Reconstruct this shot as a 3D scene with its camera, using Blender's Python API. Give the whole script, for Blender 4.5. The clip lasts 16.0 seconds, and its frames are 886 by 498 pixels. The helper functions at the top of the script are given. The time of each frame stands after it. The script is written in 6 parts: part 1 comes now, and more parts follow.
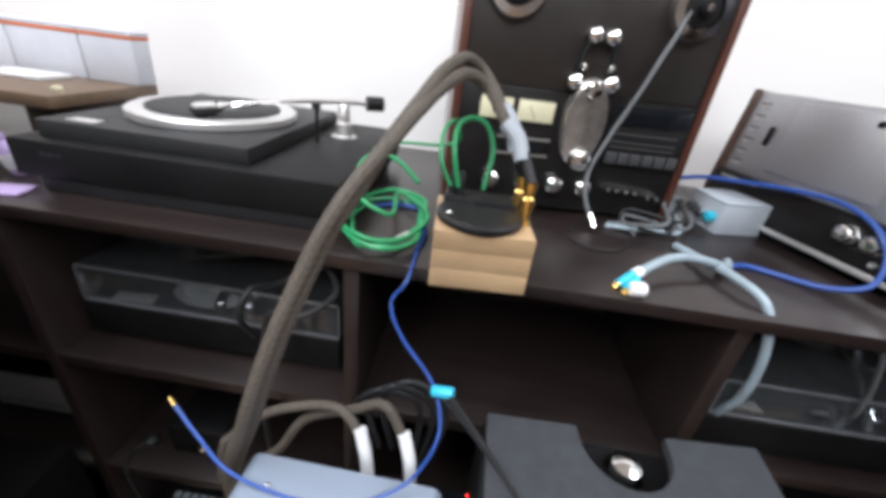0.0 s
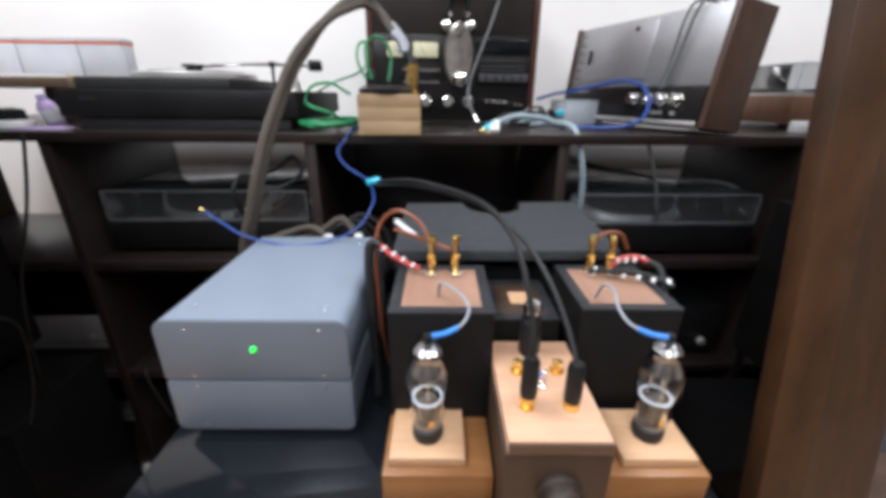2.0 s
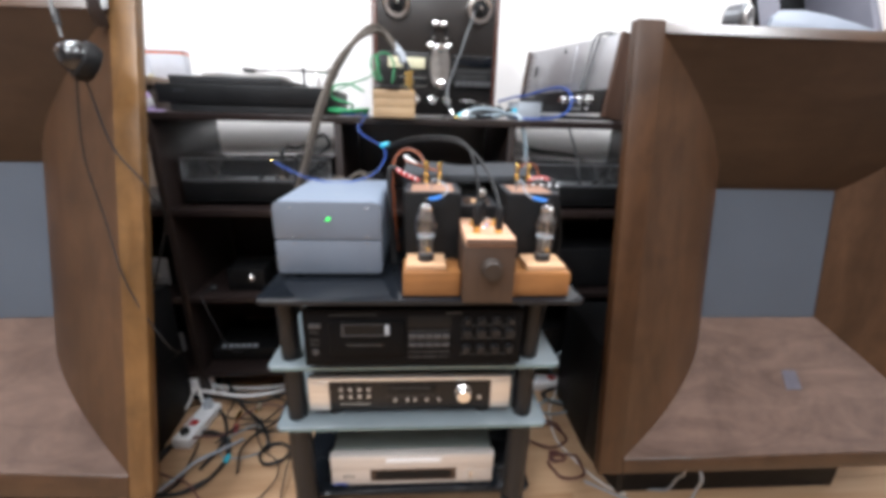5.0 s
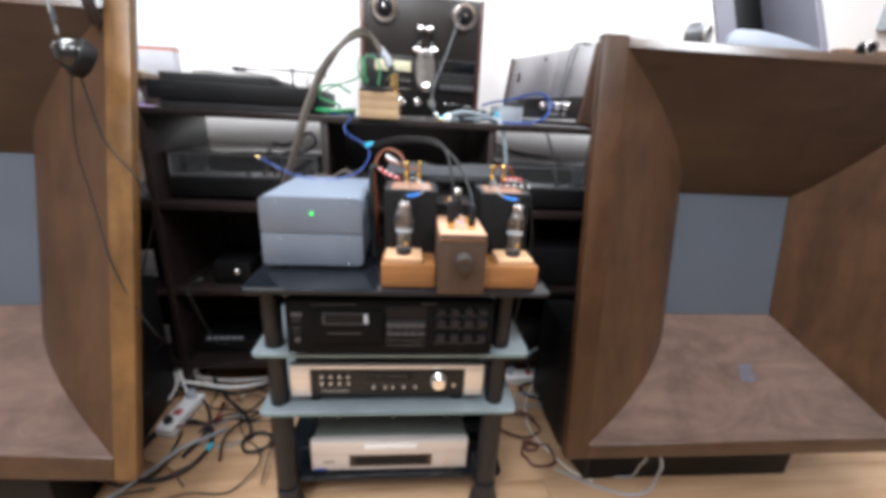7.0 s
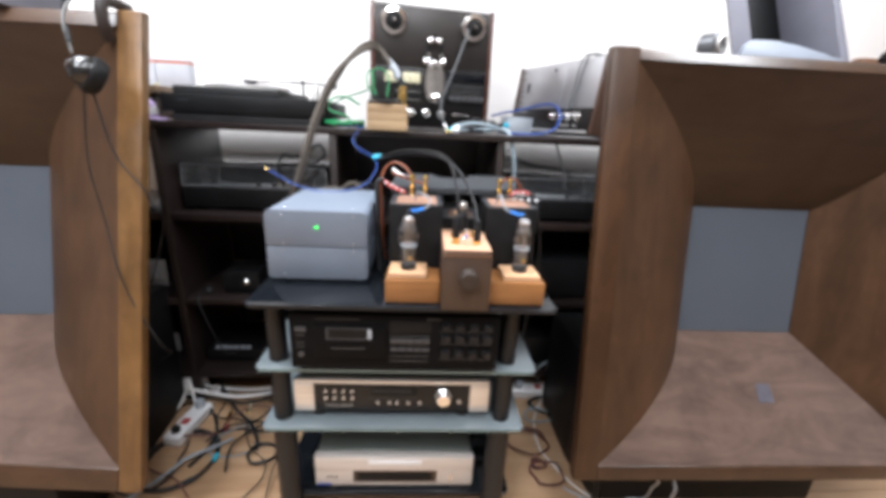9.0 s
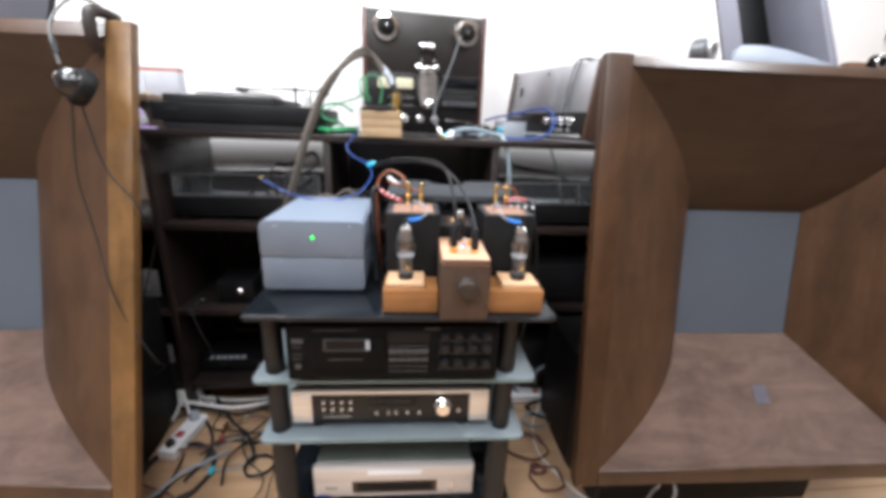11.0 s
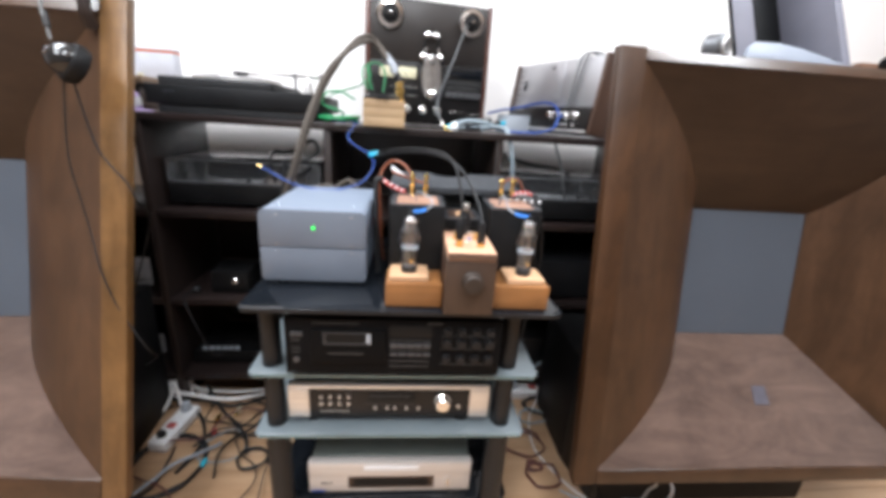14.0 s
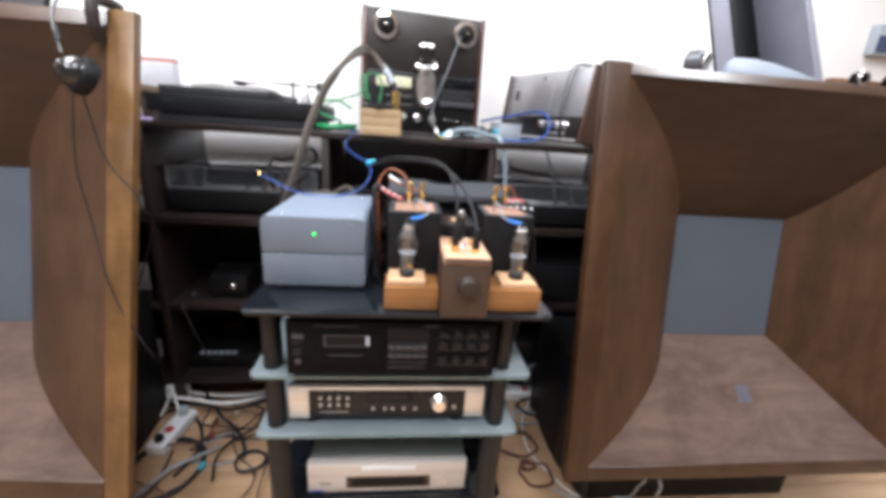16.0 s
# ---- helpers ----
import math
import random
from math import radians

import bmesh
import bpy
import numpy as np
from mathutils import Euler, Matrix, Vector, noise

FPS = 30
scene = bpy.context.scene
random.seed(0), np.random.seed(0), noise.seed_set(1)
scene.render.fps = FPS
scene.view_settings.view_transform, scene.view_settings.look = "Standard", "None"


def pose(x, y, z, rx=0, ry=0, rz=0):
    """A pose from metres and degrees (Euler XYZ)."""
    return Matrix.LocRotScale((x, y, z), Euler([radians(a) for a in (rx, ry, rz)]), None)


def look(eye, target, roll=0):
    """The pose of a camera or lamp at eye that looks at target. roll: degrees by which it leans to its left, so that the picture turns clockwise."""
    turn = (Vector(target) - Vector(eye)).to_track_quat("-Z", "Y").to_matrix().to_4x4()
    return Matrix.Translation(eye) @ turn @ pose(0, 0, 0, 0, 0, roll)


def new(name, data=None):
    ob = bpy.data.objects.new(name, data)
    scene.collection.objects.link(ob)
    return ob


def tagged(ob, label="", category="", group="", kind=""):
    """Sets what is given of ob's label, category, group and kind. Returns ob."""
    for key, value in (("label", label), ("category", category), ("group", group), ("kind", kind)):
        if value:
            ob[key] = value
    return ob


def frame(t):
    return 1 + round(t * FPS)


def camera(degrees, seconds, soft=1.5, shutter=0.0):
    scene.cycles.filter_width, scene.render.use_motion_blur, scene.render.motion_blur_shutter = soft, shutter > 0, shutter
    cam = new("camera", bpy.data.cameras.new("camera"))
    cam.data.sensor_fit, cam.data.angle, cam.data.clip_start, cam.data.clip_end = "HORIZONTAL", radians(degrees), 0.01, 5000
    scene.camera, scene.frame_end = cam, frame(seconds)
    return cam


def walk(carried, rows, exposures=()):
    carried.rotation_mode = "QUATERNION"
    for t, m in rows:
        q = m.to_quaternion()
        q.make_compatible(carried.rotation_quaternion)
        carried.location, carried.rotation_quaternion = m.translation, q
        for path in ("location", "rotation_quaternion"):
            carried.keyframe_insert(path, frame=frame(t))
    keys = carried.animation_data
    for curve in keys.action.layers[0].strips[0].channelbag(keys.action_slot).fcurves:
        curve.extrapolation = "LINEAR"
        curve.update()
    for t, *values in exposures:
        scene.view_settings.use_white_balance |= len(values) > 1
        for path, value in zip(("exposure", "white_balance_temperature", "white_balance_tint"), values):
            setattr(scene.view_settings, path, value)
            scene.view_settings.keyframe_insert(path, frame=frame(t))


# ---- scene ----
cam = camera(96.5, 16.0, soft=4.5)
PATH = [
    (0, (-0.068, 0.063, 1.248), (-0.2, 1.835, 0.332), 7.3),
    (0.5, (0.014, -0.031, 1.207), (-0.042, 1.793, 0.39), 4.0),
    (1, (0.045, -0.15, 1.144), (0.004, 1.7, 0.386), 1.8),
    (1.5, (0.053, -0.232, 1.106), (-0.05, 1.622, 0.364), -0.7),
    (2, (0.045, -0.318, 1.06), (0.061, 1.545, 0.333), 0.6),
    (2.5, (0.015, -0.427, 1.032), (0.209, 1.457, 0.391), 2.8),
    (3, (0.003, -0.55, 1.031), (0.323, 1.33, 0.429), 4.1),
    (3.5, (0.043, -0.645, 0.996), (0.387, 1.214, 0.342), 3.0),
    (4, (0.05, -0.677, 0.995), (0.266, 1.206, 0.354), 0.8),
    (4.2, (0.048, -0.685, 0.995), (0.149, 1.206, 0.352), 0.5),
    (6.3, (-0.017, -0.77, 1.008), (0.159, 1.109, 0.346), 3.4),
    (6.5, (0.004, -0.773, 1.006), (0.185, 1.103, 0.336), 3.3),
    (7, (0.044, -0.774, 1.004), (0.217, 1.113, 0.365), 3.0),
    (7.5, (0.06, -0.779, 1.002), (0.192, 1.12, 0.387), 3.0),
    (8, (0.06, -0.774, 1.005), (0.167, 1.127, 0.394), 4.0),
    (10.5, (0.053, -0.748, 1.03), (0.171, 1.154, 0.425), 0.6),
    (11, (0.051, -0.75, 1.029), (0.194, 1.153, 0.428), 2.2),
    (11.5, (0.056, -0.758, 1.027), (0.267, 1.132, 0.407), 4.8),
    (12, (0.062, -0.774, 1.024), (0.253, 1.115, 0.398), 2.7),
    (12.5, (0.061, -0.777, 1.027), (0.252, 1.111, 0.396), 2.7),
    (13, (0.053, -0.758, 1.026), (0.238, 1.132, 0.397), 3.0),
    (13.5, (0.037, -0.742, 1.022), (0.192, 1.153, 0.403), 3.2),
    (14, (0.031, -0.731, 1.02), (0.206, 1.161, 0.394), 3.8),
    (14.5, (0.031, -0.721, 1.025), (0.196, 1.176, 0.414), 3.9),
    (15, (0.009, -0.723, 1.028), (0.169, 1.171, 0.404), 4.2),
    (15.5, (0.004, -0.745, 1.033), (0.178, 1.152, 0.424), 4.6),
    (16, (0.021, -0.761, 1.031), (0.231, 1.135, 0.429), 4.0),
]
walk(cam, [(t, look(eye, target, roll)) for t, eye, target, roll in PATH], exposures=[(0, -0.3), (0.5, -0.18), (1.0, -0.22), (1.5, -0.42), (2.2, -0.5), (2.6, -0.46), (3.0, -0.2), (3.6, -0.03), (6.5, 0.10), (16, 0.14)])

# ---- frames of the place: S the wall and its shelf, H the horns and loose things, R the rack ----
S = pose(0, 0, 0, 0, 0, 1.5)
H = pose(0, 0, 0, 0, 0, 5.7)
R = Matrix.Identity(4)
REC = pose(0.036, 0.030, 0, 0, 0, 8.5)


def moved(base, x, y, z=0.0):
    return base @ Matrix.Translation((x, y, z))


rng = random.Random(4)

# ---- light ----
world = bpy.data.worlds.new("world")
scene.world = world
world.use_nodes = True
world.node_tree.nodes["Background"].inputs[0].default_value = (0.9, 0.95, 1.0, 1)
world.node_tree.nodes["Background"].inputs[1].default_value = 0.05


def ceiling_lamp(name, x, y, size_x, size_y, watts):
    data = bpy.data.lights.new(name, "AREA")
    data.shape, data.size, data.size_y, data.energy, data.color = "RECTANGLE", size_x, size_y, watts, (0.88, 0.93, 1.0)
    ob = new(name, data)
    ob.matrix_world = S @ pose(x, y, 2.62)
    return ob


ceiling_lamp("ceiling_lamp", -1.0, 0.0, 0.6, 1.2, 66)
ceiling_lamp("ceiling_lamp", 1.4, 0.05, 0.6, 1.2, 52)
ceiling_lamp("ceiling_lamp", -1.0, -1.8, 0.6, 1.2, 78)
ceiling_lamp("ceiling_lamp", 0.25, -1.2, 0.6, 1.2, 52)
scene.view_settings.exposure = 0.0


# ---- materials ----
def shader(name, rough=0.5, metal=0.0):
    m = bpy.data.materials.new(name)
    m.use_nodes = True
    t = m.node_tree
    b = t.nodes["Principled BSDF"]
    b.inputs["Roughness"].default_value, b.inputs["Metallic"].default_value = rough, metal
    return m, t, b


def ramp(t, fac, stops):
    n = t.nodes.new("ShaderNodeValToRGB")
    while len(n.color_ramp.elements) < len(stops):
        n.color_ramp.elements.new(0.5)
    for e, (p, col) in zip(n.color_ramp.elements, stops):
        e.position, e.color = p, (*col, 1)
    t.links.new(fac, n.inputs[0])
    return n.outputs[0]


def coords(t, scale=(1, 1, 1), turn=(0, 0, 0), kind="Object"):
    c = t.nodes.new("ShaderNodeTexCoord")
    m = t.nodes.new("ShaderNodeMapping")
    m.inputs["Scale"].default_value, m.inputs["Rotation"].default_value = scale, turn
    t.links.new(c.outputs[kind], m.inputs[0])
    return m.outputs[0]


def noise_tex(t, vec, scale, detail=4, rough=0.6, distort=0.0):
    n = t.nodes.new("ShaderNodeTexNoise")
    n.inputs["Scale"].default_value, n.inputs["Detail"].default_value = scale, detail
    n.inputs["Roughness"].default_value, n.inputs["Distortion"].default_value = rough, distort
    t.links.new(vec, n.inputs["Vector"])
    return n.outputs["Fac"]


def bump(t, b, height, strength, distance=0.001):
    n = t.nodes.new("ShaderNodeBump")
    n.inputs["Strength"].default_value, n.inputs["Distance"].default_value = strength, distance
    t.links.new(height, n.inputs["Height"])
    t.links.new(n.outputs[0], b.inputs["Normal"])


def spread(t, b, fac, low, high):
    n = t.nodes.new("ShaderNodeMapRange")
    n.inputs["To Min"].default_value, n.inputs["To Max"].default_value = low, high
    t.links.new(fac, n.inputs[0])
    t.links.new(n.outputs[0], b.inputs["Roughness"])


def shade(col, f):
    return tuple(min(1, c * f) for c in col)


def plain(name, col, rough=0.5, metal=0.0, vary=0.12, scale=18, relief=0.08, coat=0.0, shine=0.5):
    """Paint, plastic or metal: faint blotches, fine grain, uneven gloss."""
    m, t, b = shader(name, rough, metal)
    v = coords(t)
    big, fine = noise_tex(t, v, scale, 3), noise_tex(t, v, scale * 22, 2)
    t.links.new(ramp(t, big, [(0.3, shade(col, 1 - vary)), (0.7, shade(col, 1 + vary))]), b.inputs["Base Color"])
    spread(t, b, big, max(0.02, rough - 0.07), min(1, rough + 0.08))
    if relief:
        bump(t, b, fine, relief, 0.0006)
    b.inputs["Coat Weight"].default_value = coat
    b.inputs["Specular IOR Level"].default_value = shine
    return m


def wood(name, dark, light, along="x", size=1.0, rough=0.45, coat=0.0, relief=0.15, pull=0.09, stain=0.2, shine=0.5):
    """Veneer: long grain along one axis, pores, slow changes of tone. pull: how long the grain is drawn."""
    m, t, b = shader(name, rough)
    stretch = {"x": (pull, 1, 1), "y": (1, pull, 1), "z": (1, 1, pull)}[along]
    v = coords(t, tuple(k * 30 / size for k in stretch))
    slow = noise_tex(t, coords(t, tuple(k * 5 / size for k in stretch)), 1.0, 3, 0.6, 0.8)
    grain = noise_tex(t, v, 1.0, 8, 0.65, 1.2)
    pores = noise_tex(t, coords(t, tuple(k * 160 / size for k in stretch)), 1.0, 2)
    mix = t.nodes.new("ShaderNodeMath")
    mix.operation = "MULTIPLY_ADD"
    mix.inputs[1].default_value = 0.45
    t.links.new(slow, mix.inputs[0])
    half = t.nodes.new("ShaderNodeMath")
    half.operation = "MULTIPLY"
    half.inputs[1].default_value = 0.55
    t.links.new(grain, half.inputs[0])
    t.links.new(half.outputs[0], mix.inputs[2])
    mid = tuple((a + c) / 2 for a, c in zip(dark, light))
    blot = noise_tex(t, coords(t, (7, 7, 7)), 1.0, 4, 0.65, 0.4)
    worn = t.nodes.new("ShaderNodeMix")
    worn.data_type, worn.blend_type = "RGBA", "MULTIPLY"
    worn.inputs["Factor"].default_value = stain
    t.links.new(ramp(t, mix.outputs[0], [(0.34, dark), (0.5, mid), (0.66, light)]), worn.inputs["A"])
    t.links.new(ramp(t, blot, [(0.36, (0.42, 0.42, 0.44)), (0.52, (1, 1, 1)), (0.64, (1.3, 1.28, 1.26))]), worn.inputs["B"])
    t.links.new(worn.outputs["Result"], b.inputs["Base Color"])
    spread(t, b, slow, max(0.05, rough - 0.1), rough + 0.1)
    bump(t, b, pores, relief, 0.0005)
    b.inputs["Coat Weight"].default_value, b.inputs["Coat Roughness"].default_value = coat, 0.2
    b.inputs["Specular IOR Level"].default_value = shine
    return m


def brushed(name, col, along="x", rough=0.35, metal=1.0):
    m, t, b = shader(name, rough, metal)
    k = {"x": (3, 300, 300), "y": (300, 3, 300), "z": (300, 300, 3)}[along]
    n = noise_tex(t, coords(t, k), 1.0, 3)
    t.links.new(ramp(t, n, [(0.3, shade(col, 0.86)), (0.7, shade(col, 1.08))]), b.inputs["Base Color"])
    spread(t, b, n, rough - 0.08, rough + 0.1)
    bump(t, b, n, 0.06, 0.0004)
    return m


def glass(name, col=(1, 1, 1), rough=0.0):
    m, t, b = shader(name, rough)
    b.inputs["Base Color"].default_value = (*col, 1)
    b.inputs["Transmission Weight"].default_value = 1.0
    b.inputs["IOR"].default_value = 1.45
    return m


def glow(name, col, strength):
    m, t, b = shader(name)
    b.inputs["Base Color"].default_value = (*col, 1)
    b.inputs["Emission Color"].default_value = (*col, 1)
    b.inputs["Emission Strength"].default_value = strength
    return m


def braid(name, a, c, size=0.004):
    """Woven cable sleeve."""
    m, t, b = shader(name, 0.75)
    w = t.nodes.new("ShaderNodeTexChecker")
    w.inputs["Scale"].default_value = 1 / size
    w.inputs["Color1"].default_value, w.inputs["Color2"].default_value = (*a, 1), (*c, 1)
    t.links.new(coords(t), w.inputs["Vector"])
    t.links.new(w.outputs[0], b.inputs["Base Color"])
    bump(t, b, w.outputs[1], 0.3, 0.0006)
    return m


def laminate(name):
    """Floor boards: tone differs from board to board."""
    m, t, b = shader(name, 0.38)
    v = coords(t, (0.7, 9, 9))
    n = noise_tex(t, v, 2.2, 7, 0.6, 0.9)
    info = t.nodes.new("ShaderNodeObjectInfo")
    add = t.nodes.new("ShaderNodeMath")
    add.operation = "MULTIPLY_ADD"
    add.inputs[1].default_value, add.inputs[2].default_value = 0.22, -0.11
    t.links.new(info.outputs["Random"], add.inputs[0])
    tot = t.nodes.new("ShaderNodeMath")
    t.links.new(n, tot.inputs[0])
    t.links.new(add.outputs[0], tot.inputs[1])
    t.links.new(ramp(t, tot.outputs[0], [(0.3, (0.31, 0.18, 0.098)), (0.5, (0.40, 0.25, 0.145)), (0.72, (0.48, 0.32, 0.20))]), b.inputs["Base Color"])
    bump(t, b, n, 0.06, 0.0006)
    spread(t, b, n, 0.3, 0.5)
    return m


WALL = plain("wall_paint", (0.86, 0.83, 0.81), 0.7, vary=0.02, scale=3, relief=0.12)
CEIL = plain("ceiling_paint", (0.85, 0.85, 0.84), 0.8, vary=0.02, scale=3)
FLOOR = laminate("laminate")
WENGE = wood("wenge_board", (0.010, 0.0065, 0.006), (0.026, 0.017, 0.0155), "x", 1.0, 0.34, 0.15)
WENGE_UP = wood("wenge_upright", (0.010, 0.0065, 0.006), (0.024, 0.016, 0.014), "z", 1.0, 0.36, 0.1)
# One walnut: floor toned pale as if lit, roof dark as if shaded.
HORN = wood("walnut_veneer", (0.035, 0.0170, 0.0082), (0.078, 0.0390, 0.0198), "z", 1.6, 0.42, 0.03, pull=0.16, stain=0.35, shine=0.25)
HORN_X = wood("walnut_across_shaded", (0.023, 0.0125, 0.0070), (0.043, 0.0245, 0.0145), "x", 1.6, 0.42, 0.03, pull=0.16, stain=0.3, shine=0.25)
HORN_FLOOR = wood("walnut_floor_lit", (0.062, 0.040, 0.032), (0.150, 0.100, 0.081), "x", 2.2, 0.22, 0.7, pull=0.3, stain=0.32)
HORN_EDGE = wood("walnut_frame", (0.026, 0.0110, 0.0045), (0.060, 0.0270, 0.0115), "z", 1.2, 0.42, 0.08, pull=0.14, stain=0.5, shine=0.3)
# Lighter copy of the frame walnut, with caught light in its colour.
HORN_EDGE_LIT = wood("walnut_frame_lit", (0.085, 0.040, 0.0135), (0.175, 0.092, 0.034), "z", 1.2, 0.38, 0.08, pull=0.14, stain=0.5, shine=0.3)
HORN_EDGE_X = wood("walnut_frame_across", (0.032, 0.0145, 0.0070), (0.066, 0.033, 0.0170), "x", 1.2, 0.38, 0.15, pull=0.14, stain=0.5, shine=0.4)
UNSEEN_WALL = plain("unseen_wall_tone", (0.48, 0.46, 0.45), 0.7, vary=0.05, scale=3, relief=0.1)
THROAT = plain("blue_grey_board", (0.060, 0.073, 0.094), 0.6, vary=0.06, scale=5)
BLACK = plain("black_lacquer", (0.006, 0.006, 0.0065), 0.5, vary=0.2, shine=0.2)
SATIN = plain("black_satin_metal", (0.010, 0.010, 0.011), 0.4, vary=0.15, shine=0.3)
RUBBER = plain("black_rubber", (0.009, 0.009, 0.010), 0.6, vary=0.2)
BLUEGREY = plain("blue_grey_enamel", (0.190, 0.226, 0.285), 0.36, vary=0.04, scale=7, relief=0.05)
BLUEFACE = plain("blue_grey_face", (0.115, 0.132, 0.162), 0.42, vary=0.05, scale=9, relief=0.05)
FELT = plain("dark_felt", (0.032, 0.035, 0.040), 0.92, vary=0.20, scale=55, relief=0.7)
CHROME = plain("chrome", (0.82, 0.82, 0.82), 0.12, 1.0, vary=0.04, relief=0)
ALU = brushed("brushed_alu", (0.72, 0.71, 0.70), "x", 0.38, 0.85)
CHAMP = brushed("champagne_alu", (0.64, 0.60, 0.57), "x", 0.42, 0.35)
SILVERFACE = brushed("silver_faceplate", (0.50, 0.50, 0.52), "x", 0.38, 0.8)
SATINSILVER = plain("satin_silver_paint", (0.52, 0.52, 0.53), 0.45, 0.25, vary=0.05)
GOLD = plain("gold_plate", (0.86, 0.58, 0.20), 0.2, 1.0, vary=0.08, relief=0)
COPPERPLY = wood("reddish_ply", (0.27, 0.145, 0.098), (0.38, 0.22, 0.155), "y", 0.8, 0.5)
OAK = wood("oiled_cherry", (0.185, 0.074, 0.022), (0.30, 0.132, 0.044), "x", 0.8, 0.42, 0.15)
LIDPLY = wood("peach_ply", (0.52, 0.29, 0.18), (0.68, 0.42, 0.28), "x", 0.8, 0.5)
PLY = wood("birch_ply", (0.44, 0.25, 0.135), (0.60, 0.38, 0.225), "x", 0.8, 0.5)
DARKPLY = wood("dark_walnut_face", (0.030, 0.0160, 0.0098), (0.058, 0.0320, 0.0200), "z", 0.8, 0.5)
BLOCK = wood("pine_block", (0.33, 0.21, 0.11), (0.46, 0.32, 0.185), "x", 0.8, 0.5)
REDWOOD = wood("rosewood_cheek", (0.055, 0.018, 0.012), (0.13, 0.045, 0.028), "z", 0.9, 0.35, 0.3)
DARKTEAK = wood("dark_teak_side", (0.060, 0.032, 0.022), (0.115, 0.064, 0.045), "z", 0.9, 0.45)
BROWNBOX = wood("teak_side", (0.12, 0.058, 0.034), (0.22, 0.115, 0.068), "z", 0.9, 0.45)
REELFACE = plain("dark_bronze_panel", (0.026, 0.022, 0.020), 0.38, 0.3, vary=0.1, relief=0.06)
REELDARK = plain("black_panel", (0.010, 0.009, 0.009), 0.3, vary=0.2, shine=0.3)
CREAM = plain("cream_dial", (0.62, 0.58, 0.40), 0.5, vary=0.05)
TOPGLASS = plain("black_glass", (0.007, 0.0085, 0.011), 0.08, vary=0.1, relief=0, shine=0.45)
FROST = plain("frosted_glass", (0.135, 0.16, 0.172), 0.33, vary=0.05, relief=0.05, coat=0.3)
FROSTEDGE = plain("glass_edge", (0.12, 0.17, 0.17), 0.15, vary=0.1, relief=0)
CLEAR = glass("clear_glass")
COVER = glass("smoked_acrylic", (0.60, 0.62, 0.64), 0.02)
COVER.node_tree.nodes["Principled BSDF"].inputs["Transmission Weight"].default_value = 0.98
SLATE = plain("dark_slab", (0.024, 0.026, 0.030), 0.42, vary=0.08, shine=0.3)
WHITE = plain("white_plastic", (0.75, 0.75, 0.76), 0.4, vary=0.04)
GREYPL = plain("grey_plastic", (0.36, 0.39, 0.43), 0.45, vary=0.05)
DARKGREY = plain("dark_grey_plastic", (0.045, 0.045, 0.048), 0.45, vary=0.12)
LILAC = plain("lilac_card", (0.48, 0.36, 0.62), 0.5, vary=0.15)
ORANGE = plain("orange_band", (0.80, 0.22, 0.10), 0.5, vary=0.08)
PALEBOX = plain("pale_grey_card", (0.60, 0.61, 0.66), 0.6, vary=0.05)
GREEN = plain("green_sleeve", (0.02, 0.23, 0.085), 0.4, vary=0.12)
BLUE = plain("blue_sleeve", (0.018, 0.065, 0.29), 0.4, vary=0.12)
AQUA = plain("aqua_shrink", (0.03, 0.42, 0.58), 0.35, vary=0.1)
BLUECAP = plain("blue_tape", (0.03, 0.22, 0.72), 0.4, vary=0.1)
RED = plain("red_sleeve", (0.42, 0.045, 0.04), 0.4, vary=0.15)
RUST = plain("rust_sleeve", (0.20, 0.055, 0.022), 0.4, vary=0.15)
BROWNBRAID = braid("brown_braid", (0.082, 0.066, 0.052), (0.055, 0.044, 0.035))
GREYSLEEVE = plain("grey_sleeve", (0.27, 0.29, 0.32), 0.4, vary=0.1)
GREYCABLE = plain("blue_grey_cable", (0.27, 0.33, 0.37), 0.45, vary=0.15)
BLACKCABLE = plain("black_cable", (0.016, 0.016, 0.017), 0.45, vary=0.2, shine=0.25)
WHITECABLE = plain("white_cable", (0.72, 0.70, 0.69), 0.45, vary=0.1)
MAROON = plain("maroon_cable", (0.10, 0.035, 0.03), 0.45, vary=0.2)
RIM = plain("dull_acrylic_edge", (0.12, 0.125, 0.135), 0.3, vary=0.1)
GREYWOOD = plain("grey_felt_panel", (0.165, 0.165, 0.20), 0.6, vary=0.06)
LEDGREEN = glow("green_led", (0.03, 1.0, 0.10), 1.5)
LEDRED = glow("red_led", (1.0, 0.03, 0.03), 3)
ANODE = plain("grey_anode", (0.13, 0.125, 0.12), 0.3, 0.8, vary=0.2)
FRAMEGREY = plain("window_frame_grey", (0.030, 0.031, 0.034), 0.45, vary=0.1)
GETTER = plain("dark_getter", (0.48, 0.48, 0.49), 0.12, 1.0, vary=0.2, relief=0)
DULLEAD = plain("dull_grey_lead", (0.11, 0.115, 0.12), 0.45, vary=0.1)


# ---- builders ----
ORIGIN = {}


def thing(name, at, base, label, category, group="", kind=""):
    ob = new(name)
    ob.empty_display_size = 0.05
    ob.matrix_world = base @ Matrix.Translation(at)
    ORIGIN[ob.name] = Vector(at)
    return tagged(ob, label, category, group, kind)


